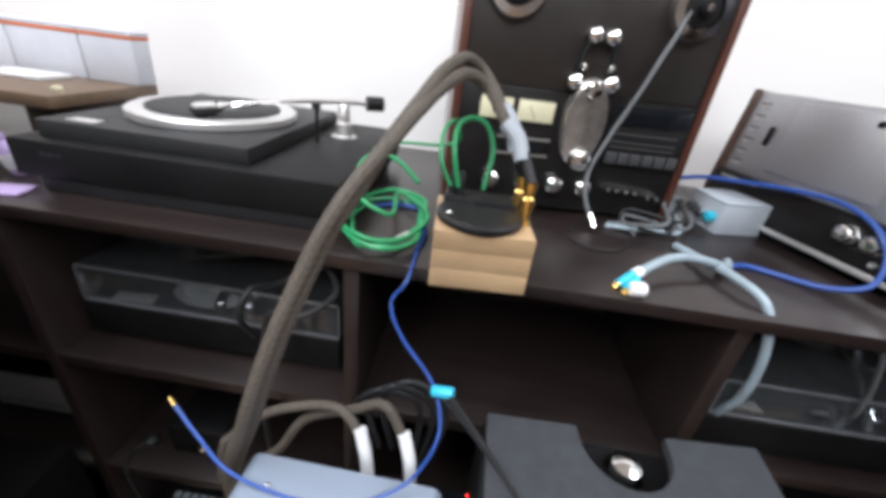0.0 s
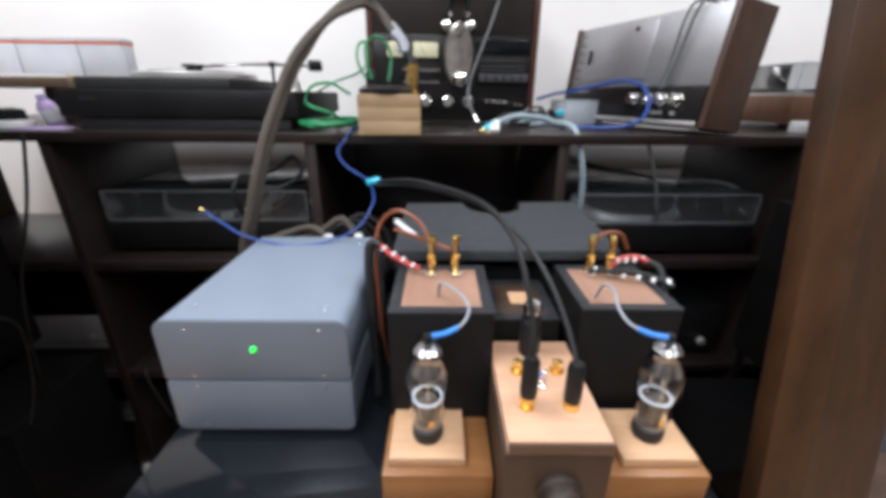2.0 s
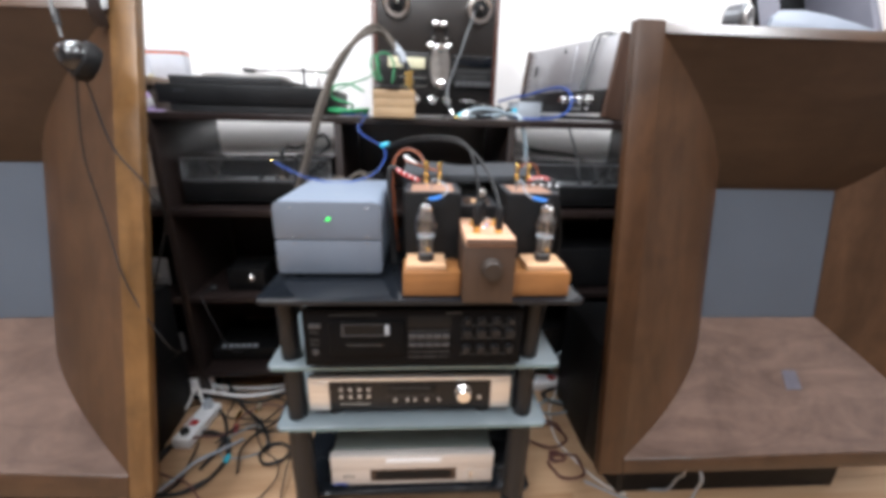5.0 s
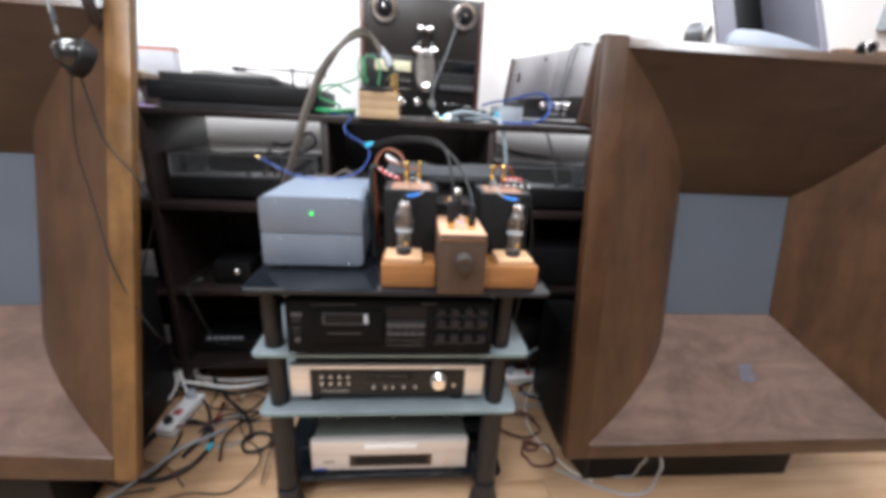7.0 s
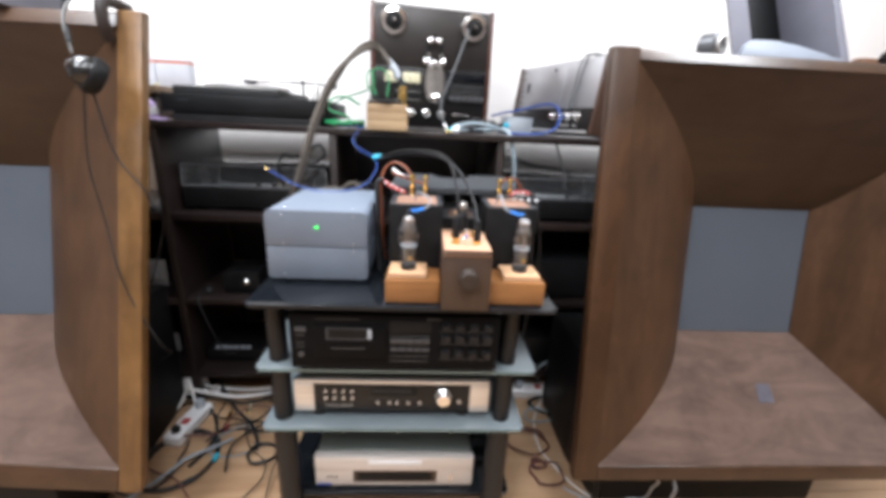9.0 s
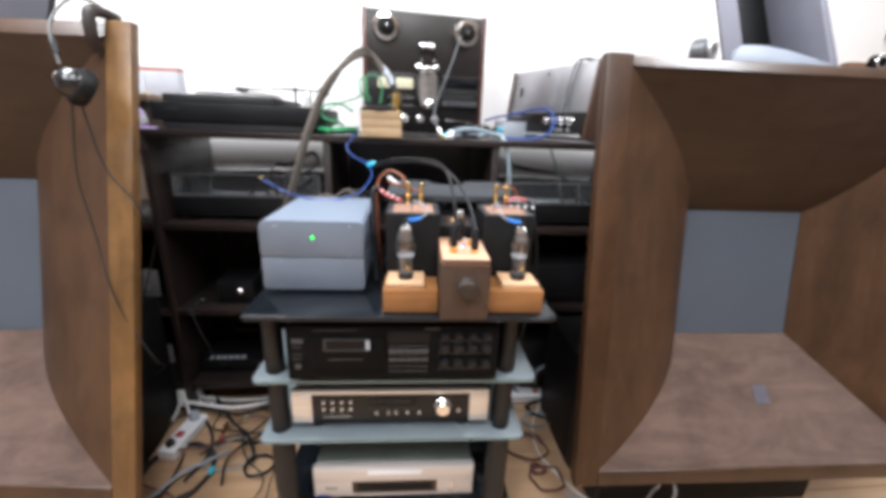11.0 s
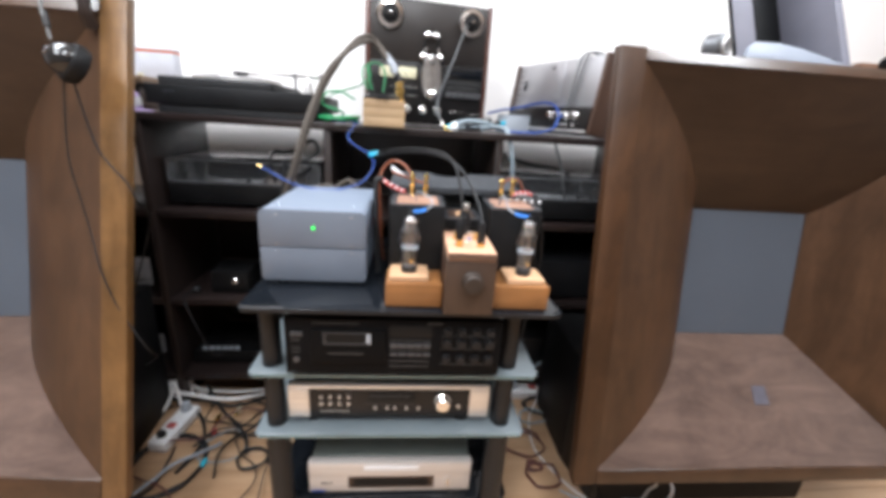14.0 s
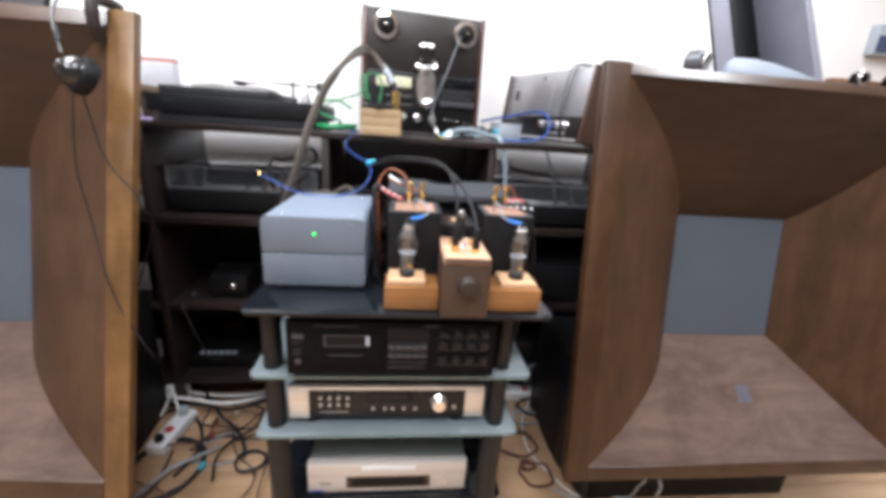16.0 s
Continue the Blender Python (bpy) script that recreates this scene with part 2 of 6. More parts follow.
def part(name, bm, material, parent, label="", smooth=True):
    org = ORIGIN[parent.name]
    bmesh.ops.translate(bm, verts=bm.verts, vec=-org)
    bmesh.ops.recalc_face_normals(bm, faces=bm.faces)
    me = bpy.data.meshes.new(name)
    bm.to_mesh(me)
    bm.free()
    me.materials.append(material)
    if smooth:
        whole = sum(p.area for p in me.polygons)
        for p in me.polygons:
            p.use_smooth = p.area < 0.1 * whole
        me.set_sharp_from_angle(angle=radians(35))
    ob = new(name, me)
    ob.parent = parent
    ORIGIN[ob.name] = org
    return tagged(ob, label)


def solo(name, bm, material, at, base, label, category, group="", kind="", smooth=True):
    """A thing that is one mesh."""
    bmesh.ops.translate(bm, verts=bm.verts, vec=-Vector(at))
    bmesh.ops.recalc_face_normals(bm, faces=bm.faces)
    me = bpy.data.meshes.new(name)
    bm.to_mesh(me)
    bm.free()
    me.materials.append(material)
    if smooth:
        whole = sum(p.area for p in me.polygons)
        for p in me.polygons:
            p.use_smooth = p.area < 0.1 * whole
        me.set_sharp_from_angle(angle=radians(35))
    ob = new(name, me)
    ob.matrix_world = base @ Matrix.Translation(at)
    ORIGIN[ob.name] = Vector(at)
    return tagged(ob, label, category, group, kind)


def soften(bm, edges, width, steps=2):
    if width > 0:
        bmesh.ops.bevel(bm, geom=edges, offset=width, segments=steps, profile=0.5, affect="EDGES", clamp_overlap=True)


def box(x0, x1, y0, y1, z0, z1, bevel=0.0015, bm=None, steps=2):
    one = bmesh.new()
    bmesh.ops.create_cube(one, size=1)
    for v in one.verts:
        v.co = Vector(((x0 + x1) / 2 + v.co.x * (x1 - x0), (y0 + y1) / 2 + v.co.y * (y1 - y0), (z0 + z1) / 2 + v.co.z * (z1 - z0)))
    soften(one, one.edges[:], bevel, steps)
    return merge(bm, one)


def merge(bm, one):
    if bm is None:
        return one
    me = bpy.data.meshes.new("join")
    one.to_mesh(me)
    one.free()
    bm.from_mesh(me)
    bpy.data.meshes.remove(me)
    return bm


def turned(bm, m):
    bmesh.ops.transform(bm, matrix=m, verts=bm.verts)
    return bm


def prism(pts, depth, axis="y", bevel=0.0, bm=None):
    """A polygon in the plane across axis, pushed along it from depth[0] to depth[1]."""
    one = bmesh.new()
    def at(p, d):
        return {"y": (p[0], d, p[1]), "z": (p[0], p[1], d), "x": (d, p[0], p[1])}[axis]
    a = [one.verts.new(at(p, depth[0])) for p in pts]
    b = [one.verts.new(at(p, depth[1])) for p in pts]
    one.faces.new(a)
    one.faces.new(b[::-1])
    for i in range(len(pts)):
        j = (i + 1) % len(pts)
        one.faces.new((a[j], a[i], b[i], b[j]))
    bmesh.ops.recalc_face_normals(one, faces=one.faces)
    soften(one, [e for e in one.edges if len(e.link_faces) == 2 and e.calc_face_angle(0) > 0.5], bevel)
    return merge(bm, one)


def lathe(profile, at=(0, 0, 0), direction=(0, 0, 1), seg=24, bm=None):
    """Rows of (radius, height) turned about direction."""
    one = bmesh.new()
    rings = []
    closed = profile[0] == profile[-1]
    for r, h in (profile[:-1] if closed else profile):
        if r < 1e-6:
            rings.append([one.verts.new((0, 0, h))])
        else:
            rings.append([one.verts.new((r * math.cos(2 * math.pi * k / seg), r * math.sin(2 * math.pi * k / seg), h)) for k in range(seg)])
    for a, b in zip(rings, rings[1:] + (rings[:1] if closed else [])):
        for k in range(seg):
            n = (k + 1) % seg
            f = [a[k % len(a)], a[n % len(a)], b[n % len(b)], b[k % len(b)]]
            f = list(dict.fromkeys(f))
            if len(f) > 2:
                one.faces.new(f)
    for ring in (rings[0], rings[-1]):
        if len(ring) > 2 and not closed:
            one.faces.new(ring)
    turn = Vector(direction).to_track_quat("Z", "Y").to_matrix().to_4x4()
    bmesh.ops.transform(one, matrix=Matrix.Translation(at) @ turn, verts=one.verts)
    return merge(bm, one)


def rod(p, q, r, r2=None, seg=16, bm=None, bevel=0.0):
    p, q = Vector(p), Vector(q)
    h = (q - p).length
    e = min(bevel, h / 3, r * 0.5)
    r2 = r if r2 is None else r2
    prof = [(r - e, 0), (r, e), (r2, h - e), (r2 - e, h)] if e else [(r, 0), (r2, h)]
    return lathe(prof, p, q - p, seg, bm)


def glide(pts, step=8):
    """A smooth line through points."""
    p = [Vector(a) for a in pts]
    p = [2 * p[0] - p[1]] + p + [2 * p[-1] - p[-2]]
    out = []
    for a, b, c, d in zip(p, p[1:], p[2:], p[3:]):
        for k in range(step):
            t = k / step
            out.append(0.5 * (2 * b + (c - a) * t + (2 * a - 5 * b + 4 * c - d) * t * t + (3 * b - a - 3 * c + d) * t ** 3))
    return out + [p[-2]]


def hose(pts, r, seg=10, step=8, bm=None, r_end=None):
    line = glide(pts, step)
    one = bmesh.new()
    rings, side = [], None
    for i, p in enumerate(line):
        t = (line[min(i + 1, len(line) - 1)] - line[max(i - 1, 0)]).normalized()
        if side is None:
            side = t.orthogonal().normalized()
        side = (side - t * side.dot(t)).normalized()
        up = t.cross(side)
        rad = r if r_end is None else r + (r_end - r) * i / (len(line) - 1)
        rings.append([one.verts.new(p + rad * (side * math.cos(2 * math.pi * k / seg) + up * math.sin(2 * math.pi * k / seg))) for k in range(seg)])
    for a, b in zip(rings, rings[1:]):
        for k in range(seg):
            one.faces.new((a[k], a[(k + 1) % seg], b[(k + 1) % seg], b[k]))
    one.faces.new(rings[0])
    one.faces.new(rings[-1])
    return merge(bm, one)


def screw(x, y, z, r, parent, direction=(0, -1, 0)):
    return part("screw", lathe([(r, 0), (r, r * 0.4), (r * 0.6, r * 0.75), (0, r * 0.8)], (x, y, z), direction, 12), CHROME, parent)


def knob(x, y, z, r, deep, material, parent, label="", name="knob", direction=(0, -1, 0)):
    return part(name, lathe([(r * 1.05, 0), (r * 1.05, deep * 0.12), (r * 0.94, deep * 0.16), (r * 0.92, deep * 0.86), (r * 0.82, deep), (0, deep)], (x, y, z), direction, 24), material, parent, label)


# ---- the room ----
def slab(name, x0, x1, y0, y1, z0, z1, material, label, category, bevel=0.0):
    return solo(name, box(x0, x1, y0, y1, z0, z1, bevel), material, ((x0 + x1) / 2, (y0 + y1) / 2, z0), S, label, category, kind="structure", smooth=False)


floor = slab("floor", -3.6, 3.6, -5.0, 1.2, -0.1, -0.004, FLOOR, "light oak laminate floor under tangled cables", "floor")
slab("wall_north", -3.6, 3.6, 1.20, 1.35, -0.1, 2.75, WALL, "plain warm white painted wall behind the shelf", "wall")
# Unseen walls close the room; their grey is chosen to limit bounce.
slab("wall_south", -3.6, 3.6, -5.15, -5.0, -0.1, 2.75, UNSEEN_WALL, "plain wall out of view, toned to set bounced light", "wall")
slab("wall_west", -3.75, -3.6, -5.15, 1.35, -0.1, 2.75, UNSEEN_WALL, "plain wall out of view, toned to set bounced light", "wall")
slab("wall_east", 3.6, 3.75, -5.15, 1.35, -0.1, 2.75, UNSEEN_WALL, "plain wall out of view, toned to set bounced light", "wall")
slab("ceiling", -3.75, 3.75, -5.15, 1.35, 2.75, 2.9, CEIL, "plain white painted ceiling", "ceiling")


# ---- the long dark shelf along the wall ----
TOP, UND = 0.986, 0.966
UPRIGHTS = (-1.258, -0.733, -0.208, 0.317, 0.842, 1.367, 1.892)
LEVELS = (0.704, 0.408, 0.118)


def shelf_unit():
    unit = thing("shelf_unit", (0.15, 0.75, 0), S, "long dark wenge shelf unit with open bays full of hi-fi", "shelf unit")
    part("top_board", box(-1.30, 1.93, 0.508, 1.145, UND, TOP, 0.002), WENGE, unit, "worn dark wood top board")
    for x in UPRIGHTS:
        part("upright", box(x - 0.011, x + 0.011, 0.514, 0.912, 0.0, UND - 0.0005, 0.001), WENGE_UP, unit)
    for a, b in zip(UPRIGHTS, UPRIGHTS[1:]):
        for z in LEVELS:
            part("shelf_board", box(a + 0.0115, b - 0.0115, 0.516, 0.905, z - 0.022, z, 0.0012), WENGE, unit)
        for k, (z0, z1) in enumerate(((LEVELS[0], UND), (LEVELS[1], LEVELS[0] - 0.022), (LEVELS[2], LEVELS[1] - 0.022), (0.02, LEVELS[2] - 0.022))):
            # Centre-bay panel, and dark sheets added for shaded wall in lower bays.
            if k or a == -0.208:
                part("dark_backing", box(a + 0.012, b - 0.012, 0.9055, 0.911, z0 + 0.0005, z1 - 0.0005, 0), WENGE, unit)
    return unit


shelf_unit()


# ---- glass rack with its machines ----
def rack():
    r = thing("hifi_rack", (0.02, 0.15, 0), R, "four-tier hi-fi rack with glass shelves on black tubes", "rack")

    def plate(x0, x1, y0, y1, z, material, label):
        c = 0.010
        pts = [(x0, y0 + c), (x0 + c, y0), (x1 - c, y0), (x1, y0 + c), (x1, y1), (x0, y1)]
        p = part("glass_shelf", prism(pts, (z - 0.009, z), "z", 0.0015), material, r, label)
        part("edge_strip", prism([(x0 + c, y0 - 0.0012), (x1 - c, y0 - 0.0012), (x1 - c, y0 - 0.0002), (x0 + c, y0 - 0.0002)], (z - 0.008, z - 0.001), "z"), SATIN if material is TOPGLASS else FROSTEDGE, p, "polished glass edge")

    plate(-0.277, 0.337, -0.062, 0.42, 0.672, TOPGLASS, "black mirror-like glass top")
    plate(-0.290, 0.325, -0.018, 0.42, 0.500, FROST, "frosted pale glass shelf")
    plate(-0.288, 0.312, -0.020, 0.42, 0.345, FROST, "frosted pale glass shelf")
    plate(-0.285, 0.310, 0.03, 0.42, 0.092, TOPGLASS, "black glass bottom shelf")
    for x in (-0.250, 0.262):
        for y in (0.022, 0.36):
            for z0, z1, rad in ((0.5005, 0.6625, 0.0205), (0.3455, 0.4905, 0.021), (0.0925, 0.3355, 0.026)):
                part("tube", rod((x, y, z0), (x, y, z1), rad, bevel=0.002, seg=24), SATIN, r)
            foot = part("foot", lathe([(0.035, 0.0), (0.038, 0.006), (0.036, 0.03), (0.028, 0.05), (0.028, 0.0828)], (x, y, 0), seg=24), RUBBER, r)
    return r


rack()


def bars(parent, x0, x1, y, z, n, h, material, gap=0.35, r=None):
    """Print that cannot be read, as one row of small bars."""
    g = random.Random(int(abs(x0) * 1e4) + int(z * 1e4) + n)
    bm, x = None, x0
    w = (x1 - x0) / n
    for k in range(n):
        bw = w * (1 - gap) * g.uniform(0.75, 1.1)
        bm = box(x, x + bw, y - 0.0004, y + 0.0004, z - h / 2, z + h / 2, 0, bm)
        x += w
    return part("print", bm, material, parent, "row of tiny unreadable print", smooth=False)


PRINT = plain("pale_print", (0.30, 0.29, 0.27), 0.6, vary=0.05, relief=0)
PRINTDIM = plain("dim_print", (0.05, 0.048, 0.047), 0.6, vary=0.05, relief=0)


def cassette_deck():
    t = thing("cassette_deck", (0.012, 0.10, 0.5005), R, "black cassette deck with a silver-framed tape window, on frosted glass", "cassette deck")
    x0, x1, z0, z1, f = -0.203, 0.228, 0.516, 0.641, -0.036
    part("case", box(x0 + 0.004, x1 - 0.004, f + 0.014, 0.25, z0 + 0.002, z1 - 0.003, 0.002), SATIN, t)
    part("front_panel", box(x0, x1, f, f + 0.0138, z0, z1, 0.0025), plain("black_front", (0.0065, 0.0060, 0.0062), 0.6, vary=0.12, shine=0.04), t, "black brushed front panel")
    for x in (x0 + 0.04, x1 - 0.04):
        for y in (0.0, 0.21):
            part("foot", rod((x, y, 0.5008), (x, y, z0 + 0.003), 0.016, seg=16), RUBBER, t)
    door = part("tape_door", box(-0.152, -0.006, f - 0.006, f - 0.0002, z0 + 0.026, z1 - 0.022, 0.002), plain("black_tape_door", (0.005, 0.0048, 0.005), 0.5, vary=0.1, shine=0.05), t, "black tape door")
    for a in ((-0.128, -0.036, 0.6115, 0.6140), (-0.128, -0.036, 0.5870, 0.5900), (-0.128, -0.123, 0.5903, 0.6112)):
        part("window_frame", box(a[0], a[1], f - 0.0085, f - 0.0062, a[2], a[3], 0.0006), FRAMEGREY, door, "grey window frame")
    part("window_frame", box(-0.044, -0.036, f - 0.0085, f - 0.0062, 0.5903, 0.6112, 0.0006), GREYPL, door, "pale grey window frame")
    part("window_pane", box(-0.1225, -0.0445, f - 0.0072, f - 0.0063, 0.5905, 0.6110, 0), BLACK, door, "dark tape window")
    part("print_line", box(-0.12, -0.05, f - 0.0065, f - 0.0061, 0.5655, 0.5675, 0), PRINTDIM, door)
    part("trim_line", box(-0.15, -0.06, f - 0.0006, f + 0.0002, 0.629, 0.6305, 0), PRINTDIM, t)
    part("power_button", box(-0.19, -0.168, f - 0.006, f - 0.0003, 0.603, 0.612, 0.001), DARKGREY, t)
    part("jack", rod((-0.181, f - 0.0003, 0.549), (-0.181, f - 0.004, 0.549), 0.006), DARKGREY, t)
    for z in (0.592, 0.575, 0.565):
        bars(t, -0.19, -0.172, f - 0.0004, z, 3, 0.003, PRINTDIM)
    part("display", box(0.0, 0.085, f - 0.0015, f - 0.0003, 0.602, 0.628, 0.0005), BLACK, t, "dark level display")
    for k in range(5):
        part("key", box(0.002 + k * 0.0165, 0.0165 + k * 0.0165, f - 0.005, f - 0.0003, 0.579, 0.589, 0.001), DARKGREY, t)
        part("key", box(0.002 + k * 0.0165, 0.0165 + k * 0.0165, f - 0.004, f - 0.0003, 0.560, 0.567, 0.001), DARKGREY, t)
    for z in (0.5945, 0.572, 0.547, 0.535):
        bars(t, 0.002, 0.084, f - 0.0004, z, 11, 0.0028, PRINTDIM)
    for k in range(4):
        for z, r in ((0.618, 0.0075), (0.592, 0.010), (0.556, 0.0085)):
            knob(0.116 + k * 0.029, f - 0.0003, z, r, 0.011, SATIN, t)
    for z in (0.606, 0.577, 0.541):
        bars(t, 0.104, 0.216, f - 0.0004, z, 16, 0.0026, PRINTDIM)
    bars(t, 0.075, 0.108, f - 0.0004, 0.633, 5, 0.004, PRINTDIM)


cassette_deck()


def disc_player():
    t = thing("cd_player", (0.005, 0.12, 0.3455), R, "silver and black disc player with a chrome knob, on frosted glass", "cd player")
    x0, x1, z0, z1, f = -0.219, 0.228, 0.368, 0.452, 0.008
    part("case", box(x0 + 0.005, x1 - 0.005, f + 0.02, 0.30, z0 + 0.003, z1 - 0.004, 0.002), SATIN, t, "black steel case")
    part("front_panel", box(x0 + 0.045, x1 - 0.045, f + 0.0015, f + 0.0198, z0 + 0.001, z1 - 0.010, 0.001), REELDARK, t, "gloss black front")
    for a, b in ((x0, x0 + 0.0448), (x1 - 0.0448, x1)):
        part("cheek", box(a, b, f, f + 0.0198, z0, z1 - 0.0102, 0.002), ALU, t, "brushed silver cheek")
    part("top_trim", box(x0, x1, f + 0.0005, f + 0.0198, z1 - 0.010, z1, 0.003), ALU, t, "bright silver top edge")
    for x in (-0.17, 0.17):
        for y in (0.04, 0.25):
            part("foot", rod((x, y, 0.3458), (x, y, z0 + 0.004), 0.017, seg=16), RUBBER, t)
    part("display", box(-0.045, 0.06, f - 0.0003, f + 0.0012, 0.413, 0.432, 0.0005), BLACK, t, "dark display window")
    bars(t, -0.04, 0.05, f - 0.0008, 0.425, 12, 0.004, PRINTDIM)
    for k in range(4):
        for z in (0.423, 0.405):
            part("button", lathe([(0.0036, 0), (0.0036, 0.004), (0.003, 0.0052), (0, 0.0055)], (-0.148 + k * 0.020, f + 0.0012, z), (0, -1, 0), 16), ALU, t)
    for x in (-0.03, -0.003, 0.014, 0.04, 0.067):
        part("button", lathe([(0.0032, 0), (0.0032, 0.004), (0.0025, 0.0050), (0, 0.0052)], (x, f + 0.0012, 0.3935), (0, -1, 0), 16), ALU, t)
    bars(t, -0.15, -0.085, f + 0.0009, 0.3835, 9, 0.004, PRINT)
    bars(t, -0.05, 0.07, f + 0.0009, 0.4025, 14, 0.0022, PRINTDIM)
    part("dial", lathe([(0.019, 0), (0.019, 0.003), (0.0165, 0.006), (0.0165, 0.017), (0.0145, 0.0195), (0, 0.0195)], (0.121, f + 0.0012, 0.412), (0, -1, 0), 32), CHROME, t, "polished chrome dial")
    part("button", lathe([(0.004, 0), (0.004, 0.004), (0, 0.005)], (0.158, f + 0.0012, 0.398), (0, -1, 0), 16), ALU, t)


disc_player()


def silver_player():
    t = thing("dvd_player", (0.014, 0.20, 0.0925), R, "champagne silver player with a wide display, on the lowest shelf", "player")
    x0, x1, z0, z1, f = -0.195, 0.212, 0.102, 0.200, 0.044
    part("case", box(x0 + 0.006, x1 - 0.006, f + 0.019, 0.30, z0 + 0.002, z1 + 0.004, 0.003), plain("greenish_steel_lid", (0.20, 0.23, 0.22), 0.3, 0.5, vary=0.06), t, "greenish grey steel lid")
    part("front_panel", box(x0, x1, f, f + 0.0187, z0, z1, 0.004), CHAMP, t, "champagne brushed front panel")
    part("panel_step", box(x0 + 0.001, x1 - 0.001, f - 0.003, f - 0.0002, z1 - 0.045, z1 - 0.002, 0.0015), CHAMP, t)
    part("tray", box(-0.058, 0.078, f - 0.0065, f - 0.0032, z1 - 0.024, z1 - 0.010, 0.001), WHITE, t, "bright pale disc tray")
    part("display_frame", box(-0.098, 0.118, f - 0.0016, f - 0.0002, z0 + 0.014, z0 + 0.052, 0.0005), DARKPLY, t, "bronze display surround")
    part("display", box(-0.085, 0.105, f - 0.0030, f - 0.0018, z0 + 0.021, z0 + 0.046, 0.0004), BLACK, t, "dark display window")
    part("lever", box(0.150, 0.158, f - 0.007, f - 0.0002, z0 + 0.020, z0 + 0.045, 0.002), CHROME, t)
    bars(t, -0.165, -0.135, f - 0.0005, z0 + 0.03, 3, 0.006, PRINTDIM)
    part("badge", box(-0.19, -0.155, f - 0.0008, f - 0.0001, z0 + 0.003, z0 + 0.009, 0), BLUE, t, "small blue badge")
    for x in (-0.135, 0.012, 0.158):
        screw(x, f + 0.075, z1 + 0.0042, 0.006, t, (0, 0, 1))
    for x in (-0.15, 0.17):
        for y in (0.06, 0.26):
            part("foot", rod((x, y, 0.0928), (x, y, z0 + 0.003), 0.018, seg=16), RUBBER, t)


silver_player()


def stacked_supply():
    t = thing("power_supply", (-0.165, 0.17, 0.672), moved(R, 0.005, 0.005), "two-storey blue-grey metal power supply with a green light", "power supply")
    x0, x1, y0, y1 = -0.272, -0.060, 0.045, 0.316

    def shell(z0, z1, top):
        pts = []
        c = 0.014 if top else 0.004
        d = 0.004 if top else 0.010
        for cx, cz, a0 in ((x1 - c, z1 - c, 0), (x0 + c, z1 - c, 90), (x0 + d, z0 + d, 180), (x1 - d, z0 + d, 270)):
            rad = c if a0 < 180 else d
            for k in range(6):
                a = radians(a0 + k * 18)
                pts.append((cx + rad * math.cos(a), cz + rad * math.sin(a)))
        return pts

    lo = shell(0.680, 0.7515, False)
    hi = shell(0.7535, 0.831, True)
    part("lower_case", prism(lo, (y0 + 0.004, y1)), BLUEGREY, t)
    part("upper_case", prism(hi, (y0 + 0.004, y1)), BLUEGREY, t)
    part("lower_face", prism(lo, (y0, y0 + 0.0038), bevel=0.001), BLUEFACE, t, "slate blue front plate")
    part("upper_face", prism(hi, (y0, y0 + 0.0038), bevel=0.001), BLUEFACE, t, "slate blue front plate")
    for z in (0.687, 0.745, 0.760, 0.820):
        for x in (x0 + 0.035, x1 - 0.030):
            screw(x, y0 - 0.0001, z, 0.0016, t)
    for x in (x0 + 0.035, x1 - 0.03):
        for y in (y0 + 0.03, y1 - 0.03):
            screw(x, y, 0.8311, 0.0022, t, (0, 0, 1))
    part("light", lathe([(0.0032, 0), (0.0032, 0.002), (0.0022, 0.004), (0, 0.0045)], (-0.165, y0 - 0.0001, 0.796), (0, -1, 0), 16), LEDGREEN, t, "lit green lamp")
    for x in (x0 + 0.03, x1 - 0.03):
        for y in (y0 + 0.03, y1 - 0.03):
            part("foot", rod((x, y, 0.6722), (x, y, 0.6805), 0.010, seg=16), RUBBER, t)


stacked_supply()


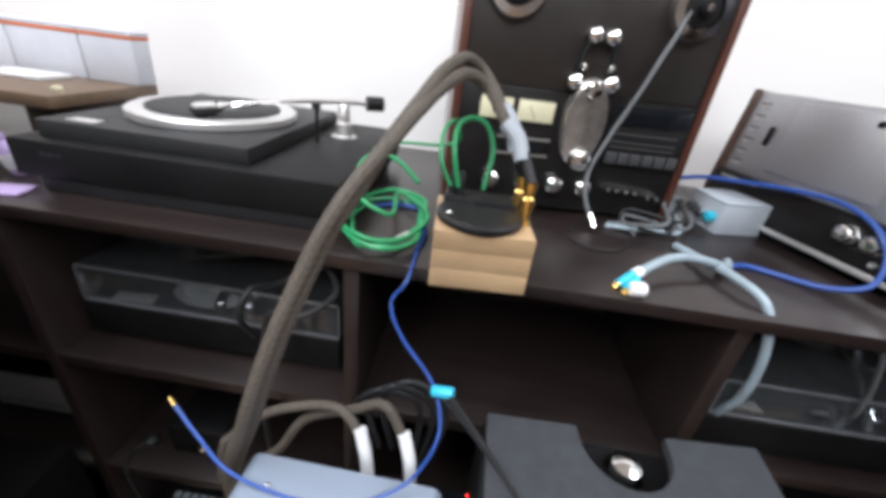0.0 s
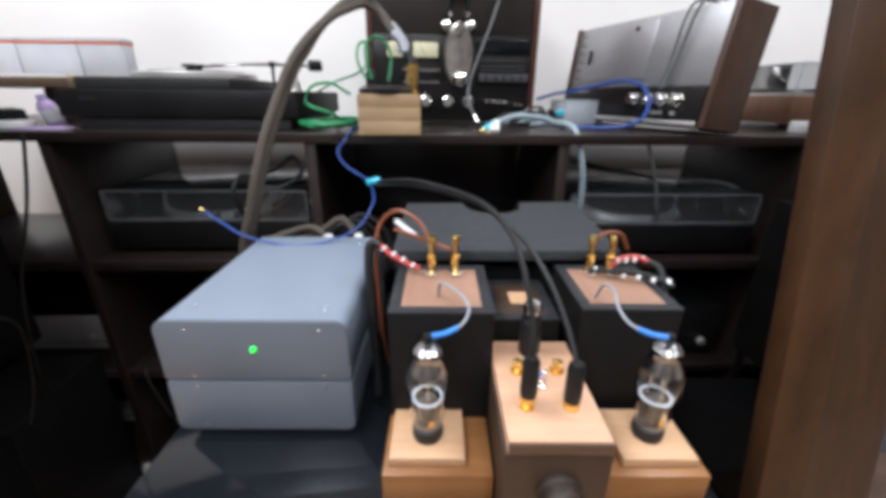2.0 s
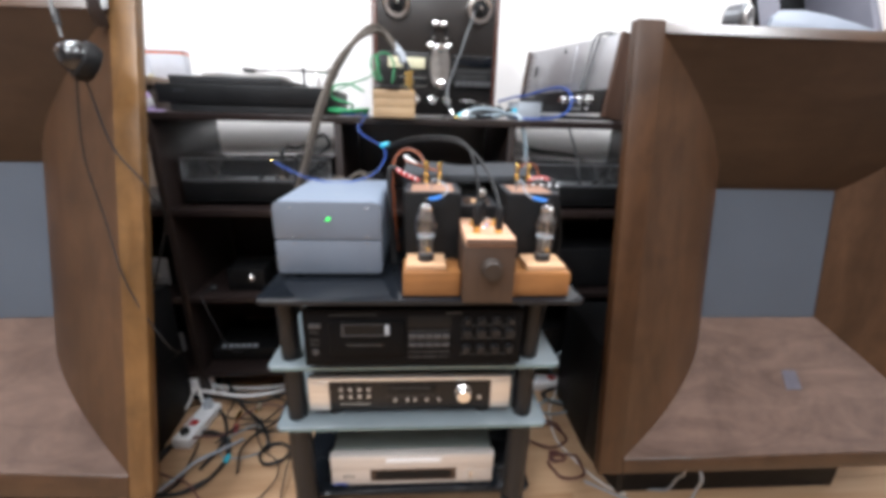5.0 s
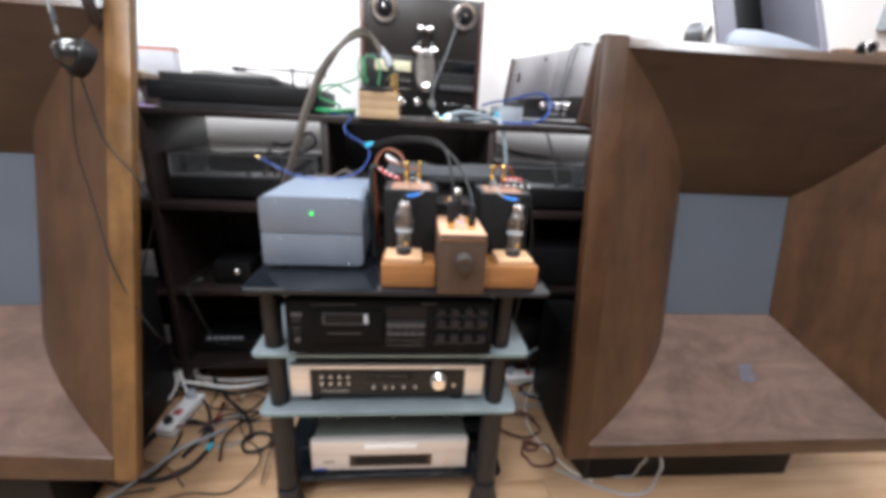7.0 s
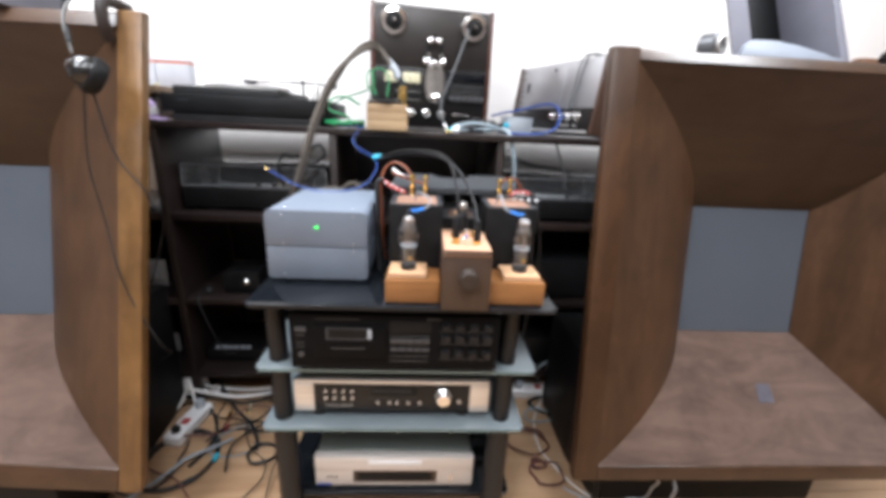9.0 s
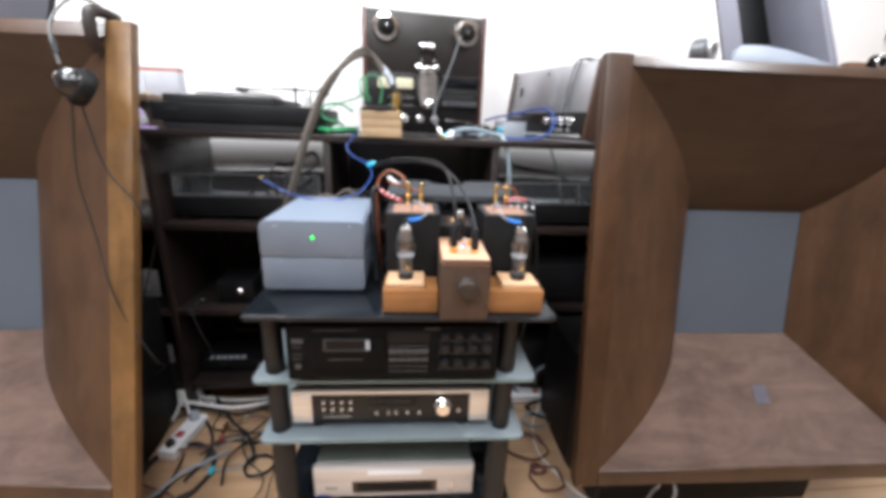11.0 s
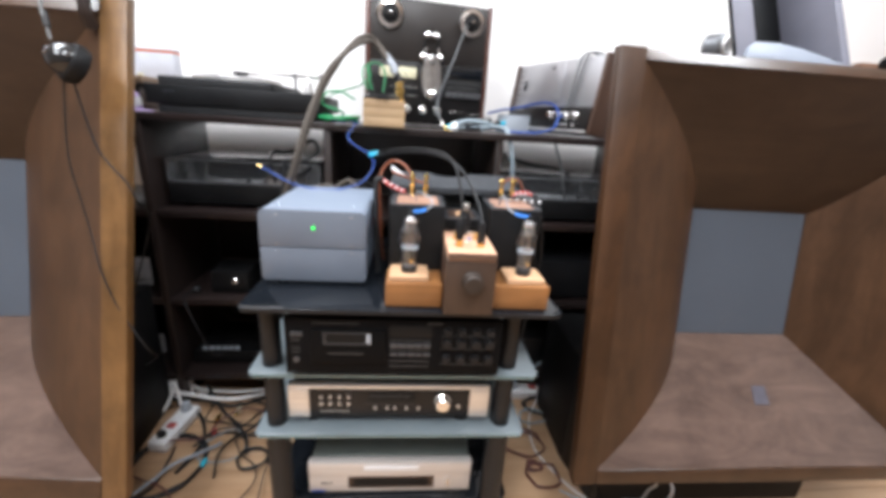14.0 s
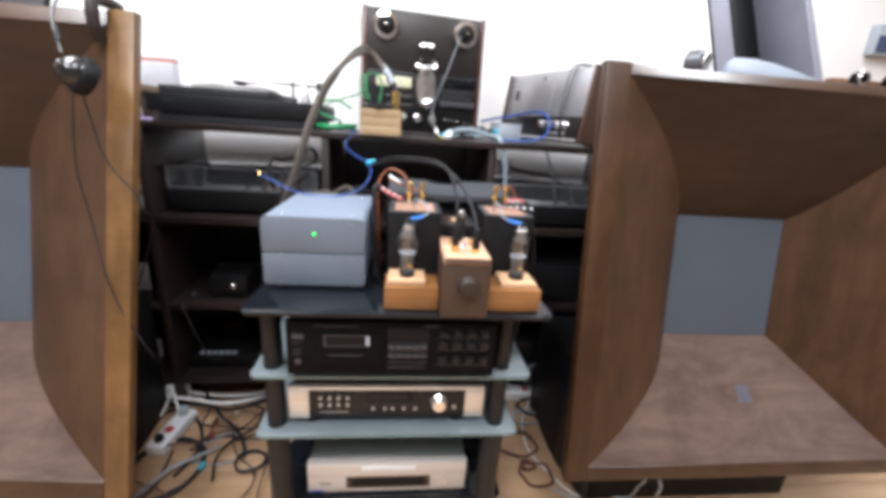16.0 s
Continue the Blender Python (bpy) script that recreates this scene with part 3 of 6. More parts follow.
def valve(x, y, z, name="valve"):
    g = thing(name, (x, y, z), R, "glass radio valve with silvered top and blue-capped lead", "valve", "amplifier valves")
    part("base", lathe([(0.0145, 0.0), (0.0155, 0.003), (0.0155, 0.013), (0.013, 0.016), (0, 0.016)], (x, y, z), seg=24), RUBBER, g, "black bakelite base")
    outer = [(0.0145, 0.0162), (0.0172, 0.024), (0.0174, 0.049), (0.0200, 0.055), (0.0215, 0.066), (0.0208, 0.077), (0.0165, 0.089), (0.0138, 0.094), (0.0138, 0.104), (0.010, 0.110), (0.004, 0.112)]
    inner = [(max(r - 0.0009, 0.001), h - (0.0009 if h > 0.105 else 0)) for r, h in outer[::-1]]
    part("bulb", lathe(outer + inner + [outer[0]], (x, y, z), seg=28), CLEAR, g, "clear coke-bottle glass bulb").visible_shadow = False
    part("anode", merge(lathe([(0.0085, 0.019), (0.0095, 0.021), (0.0095, 0.046), (0.0085, 0.0475), (0, 0.0475)], (x, y, z), seg=12), box(x - 0.0125, x + 0.0125, y - 0.0008, y + 0.0008, z + 0.021, z + 0.0455, 0.0003)), ANODE, g, "dark grey anode")
    part("strap", box(x + 0.001, x + 0.0070, y - 0.0125, y - 0.0118, z + 0.021, z + 0.029, 0.0003), GOLD, g, "amber metal strap")
    part("spacer", lathe([(0.0125, 0.0482), (0.0160, 0.0482), (0.0162, 0.0496), (0.0125, 0.0496), (0.0125, 0.0482)], (x, y, z), seg=24), GREYSLEEVE, g, "pale mica spacer")
    for k in range(3):
        a = 0.6 + k * 2.094
        part("support_rod", rod((x + 0.008 * math.cos(a), y + 0.008 * math.sin(a), z + 0.0437), (x + 0.008 * math.cos(a), y + 0.008 * math.sin(a), z + 0.0805), 0.0009, seg=8), CHROME, g)
    part("getter", lathe([(0.0176, 0.0815), (0.0148, 0.0890), (0.0124, 0.0940), (0.0124, 0.1030), (0.0085, 0.1075), (0, 0.1085)], (x, y, z), seg=24), GETTER, g, "silvered getter flash")
    part("top_cap", lathe([(0.0045, 0.1122), (0.0045, 0.119), (0.0035, 0.1205), (0, 0.1205)], (x, y, z), seg=16), SATIN, g)
    return g


def valve_amplifier():
    t = thing("valve_amplifier", (0.147, 0.0, 0.672), R, "cherry wood valve amplifier with a walnut volume box", "amplifier")
    for a, b in ((-0.009, 0.098), (0.194, 0.307)):
        part("base", box(a, b, -0.046, 0.034, 0.6745, 0.722, 0.0015), OAK, t, "cherry wood plinth")
    for x in (0.034, 0.262):
        part("pad", box(x - 0.037, x + 0.037, -0.036, 0.030, 0.7222, 0.7325, 0.001), PLY, t, "pale birch socket pad")
    part("volume_box", box(0.1, 0.192, -0.075, 0.066, 0.6745, 0.782, 0.0015), DARKPLY, t, "dark walnut volume box")
    part("lid", box(0.1025, 0.1895, -0.0750, 0.066, 0.7822, 0.797, 0.001), LIDPLY, t, "peach ply lid")
    part("lid_lip", box(0.1025, 0.1895, -0.0775, -0.0753, 0.7842, 0.7965, 0.001), wood("greyed_walnut_lip", (0.085, 0.046, 0.030), (0.14, 0.078, 0.052), "x", 0.8, 0.5), t, "greyed front lip of the lid")
    part("volume_knob", lathe([(0.020, 0), (0.020, 0.004), (0.018, 0.006), (0.0175, 0.016), (0.015, 0.019), (0, 0.019)], (0.149, -0.0752, 0.742), (0, -1, 0), 32), plain("dark_stained_knob", (0.024, 0.0145, 0.0095), 0.55), t, "dark turned wooden knob")
    for x in (0.125, 0.165):
        for y in (0.013, -0.036):
            part("rca_socket", lathe([(0.0075, 0), (0.0075, 0.003), (0.0052, 0.003), (0.0052, 0.012), (0.004, 0.0125), (0, 0.0125)], (x, y, 0.7971), seg=16), GOLD, t, "gold phono socket")
    part("switch", merge(lathe([(0.005, 0), (0.005, 0.003), (0.0025, 0.004), (0.0025, 0.008), (0, 0.008)], (0.143, -0.010, 0.7971), seg=12), rod((0.143, -0.010, 0.804), (0.145, -0.014, 0.818), 0.0016, 0.0024, 12)), CHROME, t)
    part("input_lamp", lathe([(0.004, 0), (0.004, 0.006), (0, 0.008)], (0.147, 0.002, 0.7971), seg=12), BLUECAP, t)
    part("driver_valve", lathe([(0.0105, 0.0), (0.0115, 0.004), (0.0115, 0.040), (0.0105, 0.042), (0.0095, 0.043), (0.0095, 0.050), (0.0065, 0.056), (0, 0.058)], (0.143, 0.046, 0.7971), seg=20), SATIN, t, "black shielded driver valve")
    part("valve_tip", lathe([(0.010, 0), (0.0105, 0.006), (0.0075, 0.012), (0.003, 0.014), (0, 0.014)], (0.143, 0.046, 0.8480), seg=20), CHROME, t, "silvered valve tip")
    return t


valve_amplifier()
valve(0.034, -0.006, 0.733)
valve(0.262, -0.004, 0.733)


def transformer(x0, x1, y0, y1, z1, posts, name="transformer_box"):
    t = thing(name, ((x0 + x1) / 2, (y0 + y1) / 2, 0.672), R, "black transformer box with a copper-brown ply top", "transformer", "transformer boxes")
    part("case", box(x0, x1, y0, y1, 0.6722, z1 - 0.003, 0.002), BLACK, t)
    w = 0.012
    for a in (box(x0, x1, y0, y0 + w, z1 - 0.0028, z1, 0.0006), box(x0, x1, y1 - w, y1, z1 - 0.0028, z1, 0.0006), box(x0, x0 + w, y0 + w, y1 - w, z1 - 0.0028, z1, 0.0006), box(x1 - w, x1, y0 + w, y1 - w, z1 - 0.0028, z1, 0.0006)):
        part("rim", a, SLATE, t, "dark grey rim")
    part("top", box(x0 + w, x1 - w, y0 + w, y1 - w, z1 - 0.0028, z1 - 0.0008, 0.0004), COPPERPLY if posts else DARKPLY, t, "copper-brown ply top" if posts else "dark brown ply top")
    for px in posts:
        post = part("binding_post", lathe([(0.0062, 0), (0.0062, 0.004), (0.0045, 0.0042), (0.0045, 0.012), (0.006, 0.0122), (0.006, 0.022), (0.0038, 0.023), (0.0038, 0.036), (0.0052, 0.037), (0.0052, 0.046), (0.0042, 0.0475), (0, 0.0475)], (px, y1 - 0.020, z1 - 0.0008), seg=16), GOLD, t, "gilt binding post")
        part("lug", lathe([(0.0085, 0.001), (0.0085, 0.005), (0.006, 0.006), (0, 0.006)], (px, y1 - 0.020 - 0.010, z1 - 0.0005), seg=12), CHROME, post, "bright cable lug")
    return t


transformer(-0.007, 0.101, 0.028, 0.146, 0.857, (0.035, 0.064))
transformer(0.194, 0.300, 0.040, 0.154, 0.855, (0.232, 0.257))
mid = transformer(0.104, 0.184, 0.074, 0.176, 0.822, ())
part("label_patch", box(0.133, 0.157, 0.110, 0.140, 0.8213, 0.8222, 0), PLY, mid, "small pale paper patch")


def felt_amplifier():
    t = thing("covered_amplifier", (0.155, 0.32, 0.672), R, "low black amplifier under a dark grey slab with a round notch", "amplifier")
    part("case", box(-0.018, 0.288, 0.19, 0.412, 0.6722, 0.836, 0.003), BLACK, t)
    for a, c in ((-0.012, 0.078), (0.205, 0.284)):
        part("spacer_block", box(a, c, 0.19, 0.392, 0.8362, 0.8573, 0.002), BLACK, t)
    part("lamp", lathe([(0.0026, 0), (0.002, 0.002), (0, 0.0025)], (-0.0182, 0.385, 0.725), (-1, 0, 0), 12), LEDRED, t, "tiny lit red lamp")
    pts = [(-0.016, 0.156), (0.283, 0.164), (0.300, 0.418), (0.192, 0.408)]
    for k in range(13):
        a = radians(k * -15)
        pts.append((0.140 + 0.051 * math.cos(a), 0.390 + 0.056 * math.sin(a)))
    pts += [(0.088, 0.402), (-0.016, 0.396)]
    part("slab", prism(pts, (0.8575, 0.872), "z", 0.001), FELT, t, "dark grey felt-covered slab")
    part("chrome_knob", lathe([(0.016, 0), (0.020, 0.004), (0.022, 0.014), (0.016, 0.024), (0.006, 0.028), (0, 0.028)], (0.142, 0.372, 0.8362), seg=24), CHROME, t, "polished chrome dome")


felt_amplifier()


# ---- horn loudspeakers ----
def horn(sign, base, edge, yb, yt, roll, yaw, throat_edge, tb, tt, label):
    """sign +1: the horn lies to the right of its edge. roll, yaw: slopes by which it leans and turns."""
    z0, z1 = (0.213, 1.184) if sign > 0 else (0.206, 1.198)
    wide = 0.991 if sign > 0 else 1.03
    low = 0.037 if sign > 0 else 0.052
    cx = edge + sign * wide / 2
    t = thing("horn_loudspeaker", (cx, (yb + tb) / 2, 0), base, label, "loudspeaker", "pair of horn loudspeakers")

    def my(z, x=edge):
        return yb + (yt - yb) * (z - z0) / (z1 - z0) - yaw * (x - edge)

    def lean(bm):
        for v in bm.verts:
            v.co.x += roll * (v.co.z - z0)
        return bm

    rim, bar = (0.057, 0.025) if sign > 0 else (0.050, 0.032)

    def bm_bar(x0, x1, za, zb, back=0.0):
        bm = box(x0, x1, 0, 0.03, za, zb, 0.003)
        for v in bm.verts:
            v.co.y += my(v.co.z, v.co.x) + back * (v.co.z - za) / (zb - za)
        return lean(bm)

    xl, xr = sorted((edge, edge + sign * wide))
    # Left posts use the copy whose golden tone paints in caught light.
    post = HORN_EDGE if sign > 0 else HORN_EDGE_LIT
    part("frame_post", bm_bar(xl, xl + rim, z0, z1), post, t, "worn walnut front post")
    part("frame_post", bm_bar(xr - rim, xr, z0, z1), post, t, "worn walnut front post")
    part("frame_rail", bm_bar(xl + rim + 0.0005, xr - rim - 0.0005, z1 - bar, z1, 0.020), HORN_EDGE_X, t, "worn walnut top rail")
    part("frame_rail", bm_bar(xl + rim + 0.0005, xr - rim - 0.0005, z0, z0 + low), HORN_EDGE_X, t, "worn walnut bottom rail")
    il, ir, ib, it = xl + rim, xr - rim, z0 + low, z1 - bar
    tw = 0.1645 if sign > 0 else 0.186
    tl, tr = sorted((throat_edge, throat_edge + sign * 2 * tw))
    tz0, tz1 = (0.503, 0.838) if sign > 0 else (0.512, 0.872)
    n = 14

    def ring(k):
        s = k / n
        near, far = 1 - (1 - s) ** 1.75, s
        cl, cr = (near, far) if sign > 0 else (far, near)
        zb, zt = ib + (tz0 - ib) * s, it + (tz1 - it) * (1 - (1 - s) ** 1.2)
        x0, x1 = il + (tl - il) * cl, ir + (tr - ir) * cr
        rows = []
        for x, z, zm, back in ((x0, zb, ib, tb), (x1, zb, ib, tb), (x1, zt, it, tt), (x0, zt, it, tt)):
            front = my(zm, x) + 0.004
            rows.append(Vector((x + roll * (z - z0), front + (back - 0.3 * yaw * (x - throat_edge) - front) * s, z)))
        return rows

    rings = [ring(k) for k in range(n + 1)]
    out = (Vector((-0.006, 0.014, -0.006)), Vector((0.006, 0.014, -0.006)), Vector((0.006, 0.014, 0.006)), Vector((-0.006, 0.014, 0.006)))
    # Floor and roof tones carry the light from above in their colour.
    for (i, j), mat, name, lab in (((0, 1), HORN_FLOOR, "floor_board", "mottled walnut horn floor in a lit tone"), ((1, 2), HORN, "side_board", "curved walnut horn side"), ((2, 3), HORN_X, "roof_board", "walnut horn roof in a shaded tone"), ((3, 0), HORN, "side_board", "curved walnut horn side")):
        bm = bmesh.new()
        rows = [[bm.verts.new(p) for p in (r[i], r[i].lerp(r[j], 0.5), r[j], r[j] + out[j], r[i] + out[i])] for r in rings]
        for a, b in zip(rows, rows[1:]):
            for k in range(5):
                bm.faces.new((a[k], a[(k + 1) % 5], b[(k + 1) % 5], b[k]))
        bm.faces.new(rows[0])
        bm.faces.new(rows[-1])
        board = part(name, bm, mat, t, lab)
        if name == "floor_board":
            # worn blue-grey patch of old tape on the horn's floor
            def on_floor(u, s):
                k = s * n
                a, b = rings[int(k)], rings[int(k) + 1]
                f = k - int(k)
                return a[0].lerp(a[1], u).lerp(b[0].lerp(b[1], u), f) + Vector((0, -0.0008, 0.0014))
            if sign > 0:
                bm = bmesh.new()
                top = [bm.verts.new(on_floor(u, s)) for u, s in ((0.485, 0.44), (0.555, 0.44), (0.560, 0.58), (0.488, 0.58))]
                low = [bm.verts.new(v.co - Vector((0, 0, 0.0010))) for v in top]
                bm.faces.new(top)
                bm.faces.new(low[::-1])
                for k in range(4):
                    bm.faces.new((top[k], low[k], low[(k + 1) % 4], top[(k + 1) % 4]))
                part("tape_patch", bm, plain("old_blue_tape", (0.085, 0.08, 0.10), 0.5, vary=0.2, scale=60), board, "worn blue-grey tape patch", smooth=False)
    r = rings[-1]
    bm = bmesh.new()
    a = [bm.verts.new(p + Vector((0, 0.002, 0))) for p in r]
    b = [bm.verts.new(p + Vector((0, 0.016, 0))) for p in r]
    bm.faces.new(a)
    bm.faces.new(b[::-1])
    for k in range(4):
        bm.faces.new((a[k], a[(k + 1) % 4], b[(k + 1) % 4], b[k]))
    part("throat_panel", bm, THROAT, t, "blue-grey throat panel", smooth=False)
    a, b = sorted((edge + sign * 0.24, edge + sign * (wide - 0.1)))
    bm = box(a, b, 0.031, 0.26, z1 - 0.020, z1 - 0.002, 0.001)
    for v in bm.verts:
        v.co.y += my(z1, v.co.x)
    part("top_board", lean(bm), HORN_X, t)
    a, b = sorted((edge + sign * 0.315, edge + sign * (wide - 0.2)))
    part("rear_body", box(a, b, tt + 0.03, tt + 0.26, 0.502, 0.86, 0.004), BLACK, t, "black body behind the throat")
    c0, c1 = sorted((edge + sign * (0.104 if sign > 0 else 0.186), edge + sign * (wide - 0.065)))
    high = 0.386 if sign > 0 else 0.463
    part("cabinet", box(c0, c1, tb + 0.06, tb + (0.33 if sign > 0 else 0.305), 0.0, high, 0.003), BLACK, t, "black bass cabinet behind the horn")
    bm = prism([(my(0.25) + (0.07 if sign > 0 else 0.15), 0.06), (tb + 0.059, 0.0), (tb + 0.059, high), (my(0.55) + (0.07 if sign > 0 else 0.15), high)], sorted((edge + sign * (0.105 if sign > 0 else 0.187), edge + sign * (0.121 if sign > 0 else 0.203))), "x", 0.001)
    part("flank", bm, BLACK, t, "black cabinet flank")
    part("plinth", box(c0 + 0.05, c1 - (0.14 if sign > 0 else 0.03), 0.085 if sign > 0 else my(z0) + 0.06, tb + 0.05, 0.0, z0 - 0.001, 0.003), BLACK, t, "black plinth under the horn")
    return t


horn(1, R, 0.441, -0.042, 0.123, 0.0, 0.0, 0.763, 0.178, 0.235, "huge walnut horn loudspeaker with a blue-grey throat, leaning back")
horn(-1, H, -0.545, -0.012, 0.197, 0.06, 0.15, -0.846, 0.262, 0.330, "huge walnut horn loudspeaker with headphones hung over its corner")


# ---- on the shelf's top board ----
Z = TOP + 0.0005


def record_player():
    t = thing("turntable", (-0.42, 0.78, Z - 0.008), moved(S, -0.035, -0.030, 0.008), "black belt-drive turntable with a silver-rimmed platter and no lid", "turntable")
    part("plinth", box(-0.688, -0.205, 0.592, 1.000, 1.002, 1.056, 0.003), BLACK, t, "black ash plinth")
    part("skirt", box(-0.660, -0.225, 0.600, 0.985, Z - 0.0078, 1.0018, 0.001), RUBBER, t)
    for x in (-0.62, -0.25):
        for y in (0.63, 0.96):
            part("foot", rod((x, y, Z - 0.008), (x, y, Z - 0.0079 + 0.004), 0.02), RUBBER, t)
    bars(t, -0.640, -0.604, 0.5914, 1.038, 3, 0.006, SLATE)
    deck = part("deck", box(-0.662, -0.345, 0.618, 0.985, 1.0562, 1.080, 0.002), plain("charcoal_deck", (0.020, 0.020, 0.021), 0.5, shine=0.3), t, "charcoal sub-deck")
    c = (-0.497, 0.790)
    part("platter", lathe([(0.128, 0.0), (0.134, 0.002), (0.134, 0.012), (0.131, 0.0145), (0.106, 0.0145), (0.106, 0.0125), (0, 0.0125)], (c[0], c[1], 1.0803), seg=64), ALU, t, "polished silver platter rim")
    part("mat", lathe([(0.1055, 0), (0.1055, 0.0045), (0.103, 0.0055), (0.04, 0.0055), (0.039, 0.004), (0, 0.004)], (c[0], c[1], 1.0930), seg=48), RUBBER, t, "black rubber mat")
    part("label_disc", lathe([(0.038, 0), (0.038, 0.001), (0, 0.0012)], (c[0], c[1], 1.0972), seg=32), ALU, t, "silver centre disc")
    part("spindle", rod((c[0], c[1], 1.098), (c[0], c[1], 1.112), 0.0035, 0.003, 12), CHROME, t)
    part("maker_plate", box(-0.628, -0.585, 0.632, 0.652, 1.0802, 1.0812, 0.0003), ALU, t, "small silver plate")
    arm = part("arm_base", lathe([(0.024, 0), (0.024, 0.006), (0.017, 0.008), (0.015, 0.030), (0.011, 0.033), (0.011, 0.058), (0.007, 0.064), (0, 0.064)], (-0.290, 0.865, 1.0523), seg=24), ALU, t, "silver tonearm pillar")
    part("arm_tube", hose([(-0.242, 0.888, 1.121), (-0.290, 0.865, 1.121), (-0.36, 0.82, 1.119), (-0.43, 0.762, 1.112), (-0.452, 0.725, 1.108)], 0.0042, 8), CHROME, arm, "slim chrome tonearm")
    part("counterweight", rod((-0.252, 0.883, 1.121), (-0.222, 0.898, 1.121), 0.014, seg=20, bevel=0.002), SATIN, arm, "black counterweight")
    part("headshell", turned(box(-0.010, 0.010, -0.022, 0.020, -0.004, 0.003, 0.001), Matrix.Translation((-0.458, 0.704, 1.107)) @ pose(0, 0, 0, 0, 0, -28)), SATIN, arm)
    part("cartridge", turned(box(-0.008, 0.008, -0.014, 0.014, -0.014, -0.0042, 0.001), Matrix.Translation((-0.458, 0.702, 1.107)) @ pose(0, 0, 0, 0, 0, -28)), BLACK, arm)
    part("arm_rest", merge(rod((-0.318, 0.80, 1.0523), (-0.318, 0.80, 1.112), 0.0035), box(-0.325, -0.311, 0.796, 0.804, 1.1122, 1.124, 0.001)), SATIN, t)


record_player()


def wood_tray():
    t = thing("wooden_tray", (-0.98, 0.84, Z), moved(S, -0.045, 0.02), "flat brown wooden case on short blocks beside the turntable", "case")
    part("board", box(-1.30, -0.772, 0.70, 0.96, 1.066, 1.090, 0.004), wood("pale_walnut", (0.12, 0.078, 0.05), (0.22, 0.15, 0.10), "x"), t)
    for x in (-1.26, -0.84):
        part("block", box(x - 0.03, x + 0.03, 0.74, 0.94, Z, 1.0658, 0.002), DARKPLY, t)
    part("button", lathe([(0.009, 0), (0.009, 0.006), (0.006, 0.009), (0, 0.0095)], (-0.80, 0.75, 1.0902), seg=16), CREAM, t, "small cream knob")


wood_tray()


def card_box(x0, x1, y0, y1, z0, z1, label, lid=True):
    t = thing("storage_box", ((x0 + x1) / 2, (y0 + y1) / 2, z0), moved(S, -0.045, 0.04), label, "box", "pale storage boxes")
    part("carton", box(x0, x1, y0, y1, z0, z1 - 0.016, 0.002), PALEBOX, t)
    part("band", box(x0 - 0.001, x1 + 0.001, y0 - 0.001, y1 + 0.001, z1 - 0.0158, z1 - 0.0098, 0.0008), ORANGE, t, "thin orange band")
    part("lid", box(x0 - 0.0015, x1 + 0.0015, y0 - 0.0015, y1 + 0.0015, z1 - 0.0096, z1, 0.002), PALEBOX, t, "pale grey lid")


card_box(-0.885, -0.768, 0.885, 0.935, 1.0905, 1.196, "pale grey carton with an orange band, on a wooden case")
card_box(-1.050, -0.889, 0.885, 0.935, 1.0905, 1.196, "wide pale grey carton with an orange band, on a wooden case")
card_box(-1.213, -1.054, 0.885, 0.935, 1.0905, 1.196, "wide pale grey carton with an orange band, on a wooden case")
solo("paper_sheet", box(-1.03, -0.90, 0.80, 0.875, 1.0905, 1.100, 0.003), WHITE, (-0.96, 0.84, 1.0905), moved(S, -0.045, 0.03), "small stack of white paper on a wooden case", "paper")


def small_items():
    t = thing("lilac_bottle", (-0.722, 0.60, Z), moved(S, -0.06, 0.0), "small lilac plastic bottle lying beside the turntable", "bottle")
    part("bottle", turned(lathe([(0.004, 0), (0.015, 0.002), (0.017, 0.008), (0.017, 0.045), (0.010, 0.056), (0.008, 0.057), (0.008, 0.068), (0, 0.069)], seg=20), Matrix.Translation((-0.722, 0.62, Z)) @ pose(0, 0, 0, 14, -6, 0)), LILAC, t)
    part("label", turned(lathe([(0.0174, 0.014), (0.0176, 0.015), (0.0176, 0.038), (0.0174, 0.039)], seg=20), Matrix.Translation((-0.722, 0.62, Z)) @ pose(0, 0, 0, 14, -6, 0)), WHITE, t, "white paper label")
    t = thing("tape_roll", (-0.775, 0.575, Z), moved(S, -0.06, 0.0), "white roll of tape lying on the shelf", "tape")
    part("tape", lathe([(0.018, 0), (0.034, 0), (0.035, 0.002), (0.035, 0.012), (0.034, 0.014), (0.018, 0.014), (0.018, 0)], (-0.775, 0.575, Z), seg=28), WHITE, t)
    t = thing("lilac_card", (-0.68, 0.56, Z), moved(S, -0.06, 0.0), "crumpled lilac card lying on the shelf edge", "card")
    part("card", turned(box(-0.045, 0.045, -0.02, 0.02, 0, 0.004, 0.001), Matrix.Translation((-0.69, 0.545, Z)) @ pose(0, 0, 0, 0, 0, 12)), LILAC, t)
    t = thing("black_adapter", (-0.83, 0.60, Z), moved(S, -0.06, 0.0), "small black adapter beside a tape roll", "adapter")
    part("case", box(-0.86, -0.80, 0.585, 0.64, Z, 1.022, 0.004), BLACK, t)
    part("plate", box(-0.85, -0.81, 0.590, 0.63, 1.0222, 1.026, 0.001), ALU, t, "silver top plate")


small_items()


